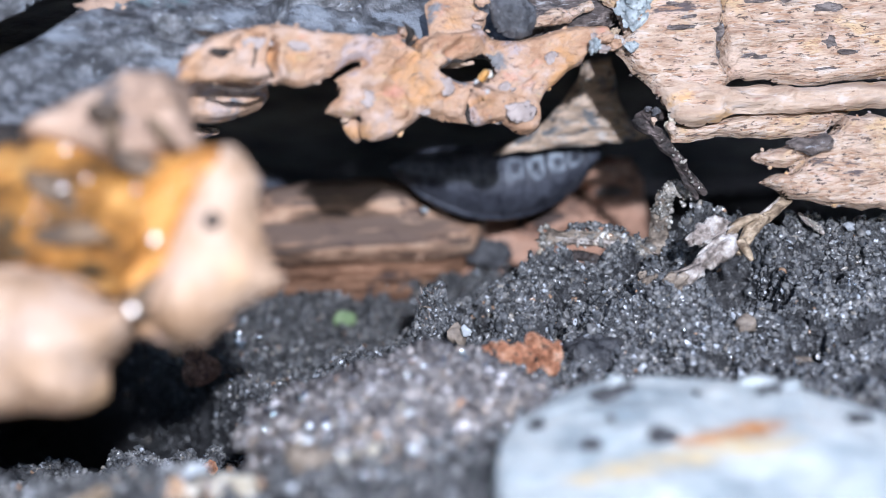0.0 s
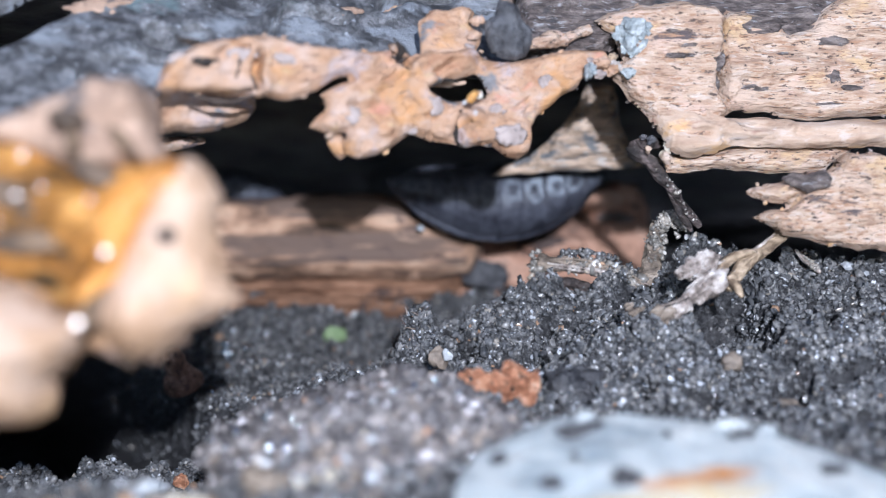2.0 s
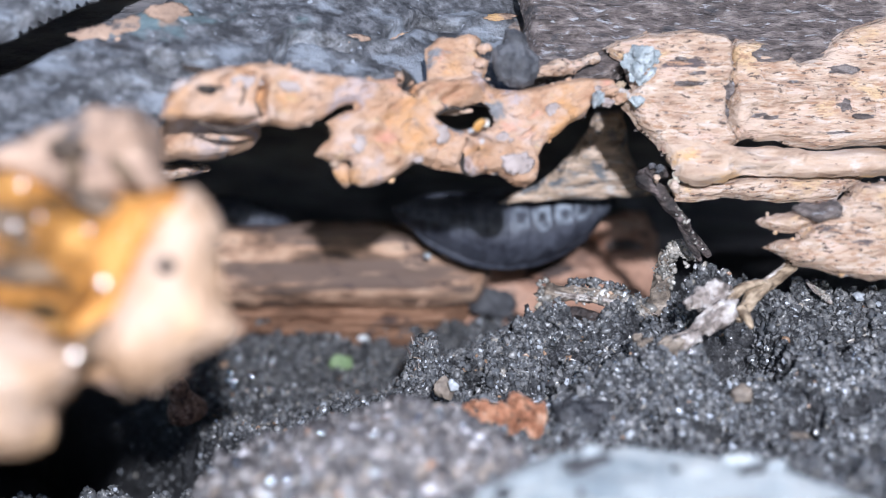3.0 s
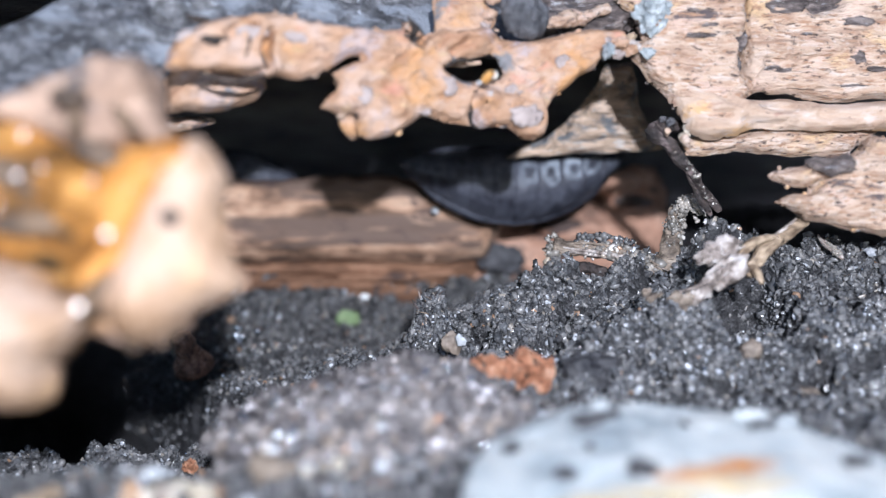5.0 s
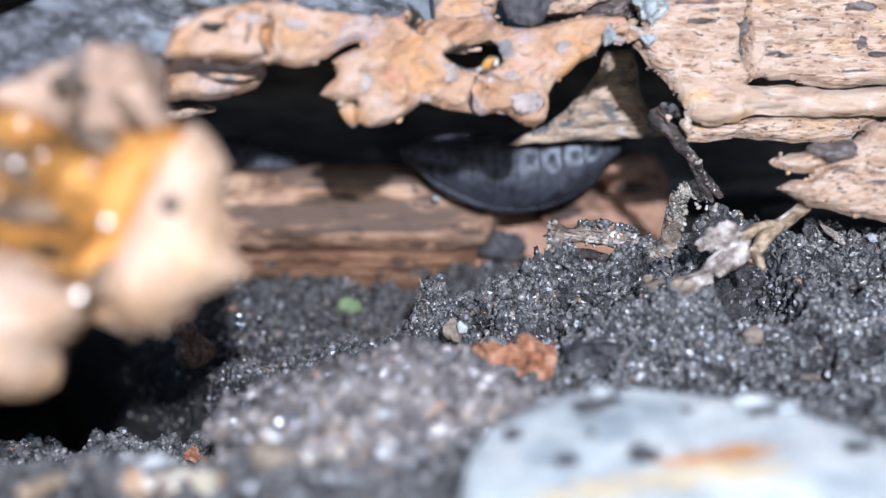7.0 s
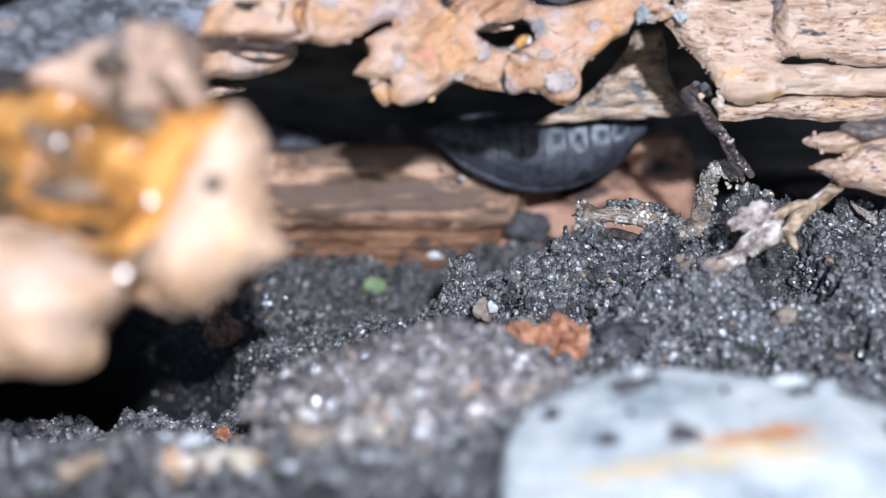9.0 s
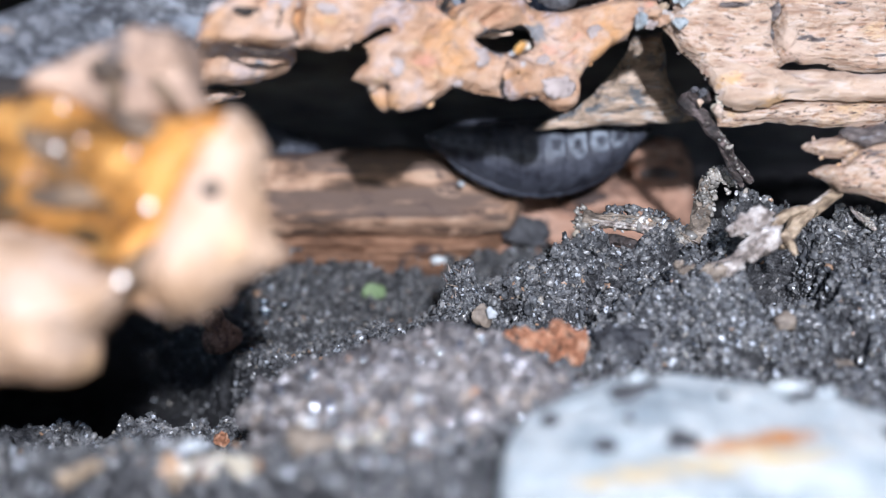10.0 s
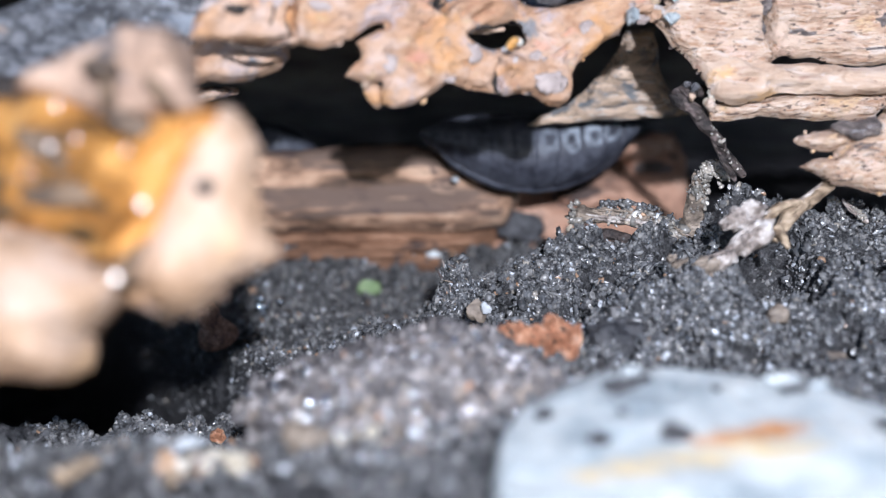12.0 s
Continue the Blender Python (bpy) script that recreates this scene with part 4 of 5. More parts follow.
    amber = (2.35, 63.78, 25.19, 72, 0, 21.8), [(-0.44, -0.33), (-0.19, 0.07), (0.17, 0.29), (0.55, 0.15), (0.31, -0.14), (-0.05, -0.42)]
    slab("amber_flake", amber[0], amber[1], 0.5, M_AMBER, res=0.1, edge=0.25, relief=0.08, seed=35, jag=0.05, parent=log)
    tube("pale_strand", [(0.06, 67.55, 25.12), (1.15, 67.58, 25.25), (2.1, 67.61, 25.34)], [0.12, 0.2, 0.12], M_RIDGE, seed=39, lump=0.5, parent=log)
    lump("pale_crumb", (2.75, 64.79, 25.05), (0.28, 0.22, 0.25), M_CHIP, sub=3, rough=0.4, seed=38, parent=log)
    lich = (11.85, 69.95, 27.34, 72, 0, 6), [(-0.97, 0.73), (-0.22, 1.44), (1.11, 1.16), (1.48, 0.31), (1.05, -0.47), (0.11, -0.85), (-0.41, -0.32), (-0.79, 0.14)]
    bed = slab("lichen_patch", lich[0], lich[1], 0.6, M_LICHEN, res=0.1, edge=0.3, relief=0.6, grain=(2.2, 2.2), seed=37, jag=0.42, parent=log, label="pale blue-grey lichen patch")
    rng = np.random.RandomState(38)
    for k in range(22):
        spot_on(bed, lich[0], rng.uniform(-0.8, 1.2), rng.uniform(-0.6, 1.1), rng.uniform(0.16, 0.36), rng.uniform(0.14, 0.3), M_LICHEN, 570 + k, bed, "lichen_lobe")
    edge_crumbs(torn[0], torn[1], 0.22, 3, 45, 500, 0.1, (M_PALE, M_PALE, M_SPOT, M_RIDGE, M_BROWN), sheet)
    edge_crumbs(stub[0], stub[1], 0.32, 29, 16, 640, 0.09, (M_BARK, M_RIDGE, M_BROWN, M_SPOT), broken)
    for n in range(2):
        edge_crumbs(plates[n][1], plates[n][2], plates[n][5] * 0.75, plates[n][4], 16, 720 + 60 * n, 0.1, (M_BARK, M_BROWN, M_BARK, M_SPOT), made[n])
    return log


log = build_log()


# ---------------------------------------------------------------- wood lying in the hollow
def build_hollow_wood():
    a = (-6.54, 92.35, 7.95, 60, 0, 0), [(-20.25, 4.71), (-11.97, 4.04), (-7.84, 3.95), (-3.73, 4.23), (-0.06, 4.42), (2.69, 4.33), (4.62, 3.76), (6.45, 2.58), (8.63, 1.22), (11.08, 0.47), (10.89, -0.37), (9.79, -2.32), (7.26, -2.69), (2.75, -2.6), (-1.77, -2.41), (-6.29, -2.6), (-19.82, -2.87)]
    ob = slab("plank", a[0], a[1], 5.0, M_PLANK, res=0.35, edge=1.6, relief=0.35, grain=(0.06, 0.9), seed=41, jag=0.25)
    tagged(ob, "broken brown wood plank lying in the hollow", "plank")
    for k, (x, y, z) in enumerate([(-0.61, 88.90, 10.50)]):
        lump("pale_speck", (x, y, z), (0.3, 0.2, 0.25), M_QUARTZ, sub=2, rough=0.3, seed=156 + k, parent=ob)
    b = (-7.6, 93.26, 4.28, 60, 0, 0), [(-19.55, 1.42), (-5.59, 1.18), (11.13, 1.04), (10.19, -0.47), (7.42, -1.41), (5.58, -3.28), (-0.85, -4.21), (-19.23, -4.21)]
    strip = slab("wood_strip", b[0], b[1], 3.0, M_STRIP, res=0.4, edge=1.0, relief=0.3, grain=(0.08, 0.8), seed=43, jag=0.4)
    tagged(strip, "orange-brown decayed wood strip under the plank", "wood")
    for k, (p, q, r) in enumerate([((-16.06, 91.25, 4.87), (-8.35, 91.3, 5.05), (-1.09, 91.22, 4.79)), ((-15.57, 90.67, 3.73), (-10.14, 90.78, 4.08), (-4.26, 90.67, 3.73)), ((-8.31, 90.67, 4.4), (-3.79, 90.73, 4.57), (0.72, 90.81, 4.83))]):
        tube("fibre", [p, q, r], [0.3, 0.55, 0.25], M_STRIP, seed=150 + k, lump=0.4, parent=strip)
    c = (11.06, 99.53, 5.77, 57, 0, 0), [(-11.26, 1.02), (-6.34, 1.53), (-0.41, 3.08), (2.6, 4.64), (5.12, 5.68), (7.59, 5.37), (8.47, 3.08), (8.51, -6.02), (-11.25, -7.99)]
    ob = slab("red_wood", c[0], c[1], 6.0, M_RED, res=0.4, edge=2.0, relief=0.6, grain=(0.25, 0.4), seed=45, jag=0.4)
    tagged(ob, "reddish brown rotten wood block in the hollow", "wood")
    lump("dark_pit", (15.91, 97.2, 8.92), (1.5, 0.8, 0.5), M_BROWN, sub=3, rough=0.5, seed=161, parent=ob)
    lump("worn_knob", (14.54, 97.8, 10.17), (2.0, 1.0, 1.2), M_RED, sub=4, rough=0.4, freq=1.6, seed=162, parent=ob)
    lump("worn_knob", (10.63, 95.7, 6.93), (2.6, 1.0, 0.9), M_RED, sub=4, rough=0.4, freq=1.6, seed=163, parent=ob)
    rock = lump("dark_clod", (4.56, 92.1, 5.55), (2.1, 1.0, 1.2), M_SLATE, sub=4, rough=0.4, freq=1.6, seed=164, flat=0.3)
    tagged(rock, "dark grey clod beside the plank end", "clod")


build_hollow_wood()


# ---------------------------------------------------------------- the amber chunk in front
def build_chunk():
    chunk = empty("rotten_wood_chunk", -15.45, 45.94, 22.05, "wet amber and cream chunk of rotten wood", "wood chunk")
    body = (-13.74, 48.14, 22.36, 72, 0, 0), [(-10.82, 2.82), (-7.06, 3.15), (-4.71, 3.41), (-3.29, 4.05), (-1.65, 3.06), (0, 2.59), (2.35, 2.87), (3.53, 2.92), (4.38, 2.31), (4.61, 1.41), (4.71, 0), (4.52, -0.94), (3.53, -1.88), (1.88, -3.06), (0, -4), (-2.35, -3.76), (-10.82, -3.76)]
    slab("amber_body", body[0], body[1], 9.0, M_AMBER, res=0.35, edge=4.0, relief=1.9, grain=(0.34, 0.34), seed=51, jag=0.4, parent=chunk)
    cap = (-13.47, 48.39, 26.36, 72, 0, 0), [(-5.07, -0.51), (-3.92, 0.69), (-2.77, 1.2), (-1.38, 1.52), (-0.23, 2.17), (1.15, 2.26), (1.75, 1.66), (2.08, 0.46), (2.58, -0.97), (2.81, -1.66), (1.15, -1.66), (0.12, -2.17), (-0.92, -1.98), (-1.61, -1.66), (-2.54, -1.29), (-3.69, -1.06)]
    slab("bark_cap", cap[0], cap[1], 5.0, M_CAP, res=0.3, edge=1.2, relief=1.5, grain=(0.35, 0.35), seed=53, jag=0.3, parent=chunk, label="pinkish grey bark cap", terrace=1.0)
    lobe = (-10.05, 43.9, 22.25, 72, 0, 0), [(-0.44, 3.76), (0.71, 4.03), (1.46, 3.45), (1.77, 2.52), (1.91, 2.30), (1.69, 1.48), (1.78, 0.40), (2.08, -0.68), (2.56, -1.42), (2.41, -1.85), (1.65, -2.33), (0.70, -2.76), (0.18, -3.19), (-0.47, -3.71), (-1.60, -3.93), (-2.50, -3.54), (-3.18, -2.30), (-2.65, -0.66), (-1.77, 0.88), (-1.15, 2.65)]
    cream = slab("cream_lobe", lobe[0], lobe[1], 4.6, M_CREAM, res=0.3, edge=2.8, relief=1.0, grain=(0.3, 0.3), seed=55, jag=0.25, parent=chunk, label="cream coloured soft lobe with a pore")
    fold = (-11.46, 44.04, 23.97, 72, 0, 8), [(-1.63, 0.91), (-0.35, 1.69), (1.14, 2.11), (2.19, 1.99), (2.72, 1.41), (2.48, 0.77), (1.49, 0.46), (0.83, -0.29), (0.19, -1.38), (-0.4, -2.56), (-1.19, -3.38), (-2.24, -3.76), (-2.62, -2.89), (-1.53, -1.65), (-2.1, -0.35)]
    slab("golden_fold", fold[0], fold[1], 4.0, M_GOLD, res=0.3, edge=2.4, relief=0.7, grain=(0.3, 0.3), seed=59, jag=0.3, parent=chunk)
    low = (-15.67, 42.82, 18.92, 72, 0, 0), [(-6.93, 3.25), (-1.3, 2.9), (0.22, 2.42), (1.56, 1.3), (2.81, 0.76), (1.99, -0.22), (1.13, -1.3), (0.82, -2.38), (0.04, -3.07), (-2.16, -2.92), (-6.93, -2.6)]
    slab("cream_lobe", low[0], low[1], 7.0, M_CREAM, res=0.35, edge=3.0, relief=1.0, grain=(0.3, 0.3), seed=57, jag=0.3, parent=chunk)
    foot = (-21.95, 42.02, 16.45, 72, 0, 0), [(-10.17, 8.66), (0.65, 8.66), (0.87, 2.16), (0.87, -4.33), (0.65, -10.82), (-10.17, -10.82)]
    slab("foot", foot[0], foot[1], 8.0, M_AMBER, res=0.5, edge=3.0, relief=0.8, grain=(0.3, 0.3), seed=58, jag=0.4, parent=chunk)
    # raised dark lumps whose colour stands in for the shade of hollows
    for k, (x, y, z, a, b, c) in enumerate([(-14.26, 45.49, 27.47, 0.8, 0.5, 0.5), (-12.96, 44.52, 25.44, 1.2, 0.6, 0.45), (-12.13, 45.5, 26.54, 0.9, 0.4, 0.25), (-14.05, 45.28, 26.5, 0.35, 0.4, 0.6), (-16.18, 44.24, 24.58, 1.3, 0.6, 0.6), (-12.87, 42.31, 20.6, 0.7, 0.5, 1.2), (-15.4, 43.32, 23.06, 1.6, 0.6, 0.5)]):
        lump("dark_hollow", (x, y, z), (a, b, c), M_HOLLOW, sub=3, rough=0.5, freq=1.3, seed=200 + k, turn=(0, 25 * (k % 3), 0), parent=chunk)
    # dark ball in place of the pore's shaded inside
    lump("pore", (-9.87, 41.87, 23.76), (0.35, 0.35, 0.35), M_SHADE, sub=2, seed=3, parent=cream)
    # metal discs turned towards the torch imitate glints of wet wood
    for n, (x, y, z, r) in enumerate([(-15.43, 43.38, 26.48, 0.15), (-15.61, 42.72, 25.1, 0.12), (-14.66, 42.81, 25.38, 0.12), (-12.62, 41.9, 25.14, 0.1), (-11.85, 40.53, 23.52, 0.2), (-12.73, 39.35, 21.2, 0.22)]):
        lump("wet_glint", (x, y, z), (r, r, r * 0.34), M_GLINT_DIM, sub=3, rough=0.04, seed=60 + n, turn=(68, 0, 15), parent=chunk)
    for k, (x, y, z) in enumerate([(-13.92, 43.60, 19.20), (-13.18, 43.60, 18.90), (-12.61, 43.60, 18.61), (-12.01, 43.60, 18.42), (-11.38, 43.60, 18.52), (-10.75, 43.60, 18.75), (-10.14, 43.60, 19.18), (-12.69, 43.60, 19.44), (-12.04, 43.60, 19.08), (-13.25, 43.60, 19.79)]):
        lump("rotten_crumb", (x, y, z), (0.55 + 0.1 * (k % 3), 0.5, 0.32 + 0.06 * (k % 4)), (M_CAP, M_CREAM, M_CAP, M_HOLLOW)[k % 4], sub=3, rough=0.6, freq=1.8, seed=480 + k, turn=(0, 20 * (k % 5) - 40, 0), parent=chunk)
    return chunk


build_chunk()


# ---------------------------------------------------------------- the white shell in front
def build_shell():
    """A worn valve, hollow side down: high near the front rim, falling away behind."""
    n, m, back = 150, 110, 24
    xs = np.linspace(-0.1, 34, n)
    crest = np.where(xs > 8, 49 - 0.029 * (xs - 8) ** 2, np.interp(xs, [-0.1, 0.5, 1.2, 2.0, 3.5, 5.6, 8], [37, 41.5, 44.3, 45.8, 47.4, 48.6, 49]))
    crest = crest + 0.9 * fbm(np.c_[xs * 0.5, 0 * xs, 0 * xs], 4, 5)
    high = 13.0 - 0.0088 * np.maximum(xs - 8, 0) ** 2 + 0.5 * fbm(np.c_[xs * 0.35, 0 * xs, 0 * xs + 4], 3, 15) - 0.35 * sstep(6, 2, xs) - 5.0 * np.clip((1.0 - xs) / 1.1, 0, 1) ** 2
    v = np.linspace(0, 1, m)
    w = np.linspace(0, 1, back + 1)[1:] * math.pi / 2
    y = np.concatenate([34 + (crest[:, None] - 34) * v, crest[:, None] + 1.0 * np.sin(w)], 1)
    z = high[:, None] - np.concatenate([0.012 * (crest[:, None] - y[:, :m]) ** 2, 3.6 * (1 - np.cos(w)) + 0 * crest[:, None]], 1)
    m += back
    p = np.stack([np.repeat(xs[:, None], m, 1), y, z], -1).reshape(-1, 3)
    p[:, 2] += 0.4 * fbm(p * (0.25, 0.4, 0), 4, 6) + 0.22 * fbm(p * (1.2, 1.2, 0), 3, 9)
    under = p - (0, 0, 0.9)
    f = [(i * m + j, (i + 1) * m + j, (i + 1) * m + j + 1, i * m + j + 1) for i in range(n - 1) for j in range(m - 1)]
    k = n * m
    rim = [i * m for i in range(n)] + [(n - 1) * m + j for j in range(1, m)] + [i * m + m - 1 for i in range(n - 2, -1, -1)] + [j for j in range(m - 2, 0, -1)]
    f += [tuple(k + i for i in reversed(q)) for q in f] + [(b, a, a + k, b + k) for a, b in zip(rim, rim[1:] + rim[:1])]
    shell = empty("shell_fragment", 15.8, 46, 10, "bluish white domed shell fragment with dark specks", "shell")
    valve = hang(mesh_object("valve", np.r_[p, under], f, M_SHELL), shell)

    def spot(name, x, y, rx, ry, material, seed, label=""):
        near = p[np.argmin((p[:, 0] - x) ** 2 + (p[:, 1] - y) ** 2)]
        lump(name, near, (rx, ry, 0.2), material, sub=4, rough=0.6, freq=1.6, seed=seed, turn=(7, 0, 0), parent=valve, label=label)

    for n, (x, y, rx, ry) in enumerate([(4.92, 43.36, 0.5, 0.42), (8.17, 43.7, 0.62, 0.6), (6.25, 47.3, 0.75, 0.6), (7.2, 47.9, 0.5, 0.3), (13.87, 47.4, 0.7, 0.3), (17.1, 44.8, 0.7, 0.45), (2.78, 45.6, 0.4, 0.4), (10.4, 47.2, 0.2, 0.2), (6.0, 45.2, 0.2, 0.25)]):
        spot("dark_speck", x, y, rx, ry, M_CLOD, 80 + n)
    for n, (x, rx) in enumerate([(13.56, 0.9), (14.98, 0.5), (6.9, 0.5)]):
        near = p[np.argmax(p[:, 2] - 4 * np.abs(p[:, 0] - x) + 0.45 * p[:, 1])]
        lump("raised_flake", near, (rx, 0.4, 0.28), M_SHELL, sub=4, rough=0.6, freq=1.6, seed=90 + n, turn=(10, 8, 0), parent=valve)
    return shell


build_shell()


# ---------------------------------------------------------------- woodlice
def build_louse(name, place, length, width, height, bow, label, marks=1.0):
    """Overlapping back plates along x; z is the back."""
    louse = new(name)
    louse.empty_display_size = 0.002
    louse.matrix_basis = mm_pose(place)
    tagged(louse, label, "woodlouse")
    bands = 10
    edges = np.linspace(-0.5, 0.5, bands + 1)

    def girth(s):
        return np.power(np.clip(1 - np.abs(2 * s) ** 2.2, 0.02, 1), 0.6) * (1 - 0.3 * sstep(0.05, -0.5, s))

    for n in range(bands):
        a, b = edges[n] - 0.014, edges[n + 1] + 0.014
        rows, cols = 15, 81
        k, phi = np.meshgrid(np.linspace(0, 1, rows), math.pi * 1.08 * np.linspace(-0.5, 0.5, cols), indexing="ij")
        s = a + (b - a) * k
        g = girth(s) * (1.05 - 0.06 * k + 0.035 * np.sin(k * math.pi))
        g = np.where(k < 0.01, g * 0.9, g)
        flare = 1 + 0.12 * np.maximum(0, np.abs(phi) - 1.15)
        v = np.stack([length * (s - 0.012 * (np.abs(phi) / 1.5) ** 3), width / 2 * g * np.sin(phi) * flare + bow * (2 * s) ** 2, height * g * np.cos(phi)], -1).reshape(-1, 3)
        v = v + 0.05 * fbm(v * 0.9, 3, n + 5)[:, None]
        f = [(i * cols + j, (i + 1) * cols + j, (i + 1) * cols + j + 1, i * cols + j + 1) for i in range(rows - 1) for j in range(cols - 1)]
        plate = mesh_object("back_plate", v, f, M_LOUSE, louse)
        # pale rings with a dark middle, and pale flecks to the sides
        pale = np.zeros(k.shape)
        for mid, wide in ((0.14, 0.4),):
            d = (np.abs((k - 0.52) / 0.4) ** 3 + np.abs((phi - mid) / wide) ** 3) ** (1 / 3) + 0.5 * fbm(v * 1.1, 3, n + 60).reshape(k.shape)
            pale = np.maximum(pale, (1 - sstep(0.8, 1.1, d)) * sstep(0.2, 0.6, d))
        pale = pale * (0.1 + 0.9 * sstep(-0.02, 0.14, s) * (1 - sstep(0.34, 0.44, s)))
        pale = np.maximum(pale, 0.18 * (1 - sstep(0.04, 0.12, np.abs(k - 0.9))) * (np.abs(phi) > 0.6))
        plate.data.attributes.new("pale", "FLOAT", "POINT").data.foreach_set("value", (marks * pale * np.clip(0.5 + 1.9 * fbm(v * 1.5, 4, n).reshape(k.shape), 0, 0.9)).ravel())
    belly = ICO[3][0] * (length * 0.47, width * 0.6, height * 0.16)
    belly[:, 1] += bow * (belly[:, 0] / (length / 2)) ** 2
    mesh_object("belly", belly, ICO[3][1], M_LOUSE, louse)
    return louse


build_louse("woodlouse", (5.35, 88.15, 12.75, 66, -0.5, 3), 16.6, 5.2, 2.7, 1.8, "slate grey woodlouse with pale back spots in a crevice")
build_louse("woodlouse", (-16.32, 95.18, 11.81, 60, 10, 0), 9.5, 3.4, 1.8, 0.0, "dark woodlouse half hidden in deep shadow", 0.15)


# ---------------------------------------------------------------- twigs, roots and crumbs on the bank
def sand_on(twig, path, reach, count, size, seed, material):
    """Sand grains stuck to a twig."""
    rng = np.random.RandomState(seed)
    pts = np.array(path, float)
    k = rng.uniform(0, len(pts) - 1.001, count)
    i = k.astype(int)
    c = pts[i] + (pts[i + 1] - pts[i]) * (k - i)[:, None]
    n = rng.normal(size=(count, 3))
    n[:, 2] += 0.9
    n[:, 1] -= 0.4
    n /= np.linalg.norm(n, axis=1, keepdims=True)
    c = c + n * (reach * rng.uniform(0.75, 1.25, count))[:, None]
    v = angular(ICO[1][0], None, count, size * np.exp(rng.normal(0, 0.35, count)), rng) + c[:, None]
    f = (np.array(ICO[1][1])[None] + (np.arange(count) * 12)[:, None, None]).reshape(-1, 3)
    tagged(mesh_object("sand_crust", v.reshape(-1, 3), f.tolist(), material, twig, "clear and grey sand grains"), kind="stuff")


def angular(v, f, count, s, rng):
    """That many broken grains from one ball, each stretched, turned and dented its own way."""
    w = v[None] * (1 + rng.uniform(-0.45, 0.45, (count, len(v), 1))) * rng.uniform(0.45, 1.4, (count, 1, 3))
    q = rng.normal(size=(count, 4))
    q /= np.linalg.norm(q, axis=1, keepdims=True)
    a, b, c, d = q.T
    turn = np.stack([1 - 2 * (c * c + d * d), 2 * (b * c - a * d), 2 * (b * d + a * c), 2 * (b * c + a * d), 1 - 2 * (b * b + d * d), 2 * (c * d - a * b),
                     2 * (b * d - a * c), 2 * (c * d + a * b), 1 - 2 * (b * b + c * c)], -1).reshape(count, 3, 3)
    return np.einsum("nij,nkj->nki", turn, w) * s[:, None, None]


def flakes(v, s, rng):
    """Thin domed flakes that lie at all tilts on a slope facing the light."""
    n = rng.normal(size=(len(s), 3)) * 0.5 + (0, -0.75, 0.6)
    n /= np.linalg.norm(n, axis=1, keepdims=True)
    a = np.cross(n, (1.0, 0.1, 0.2))
    a /= np.linalg.norm(a, axis=1, keepdims=True)
    b = np.cross(n, a)
    k = rng.uniform(0.6, 1.3, (len(s), 2))
    w = v[None, :, :1] * (a * k[:, :1])[:, None] + v[None, :, 1:2] * (b * k[:, 1:])[:, None] + v[None, :, 2:] * 0.45 * n[:, None]
    return w * s[:, None, None]


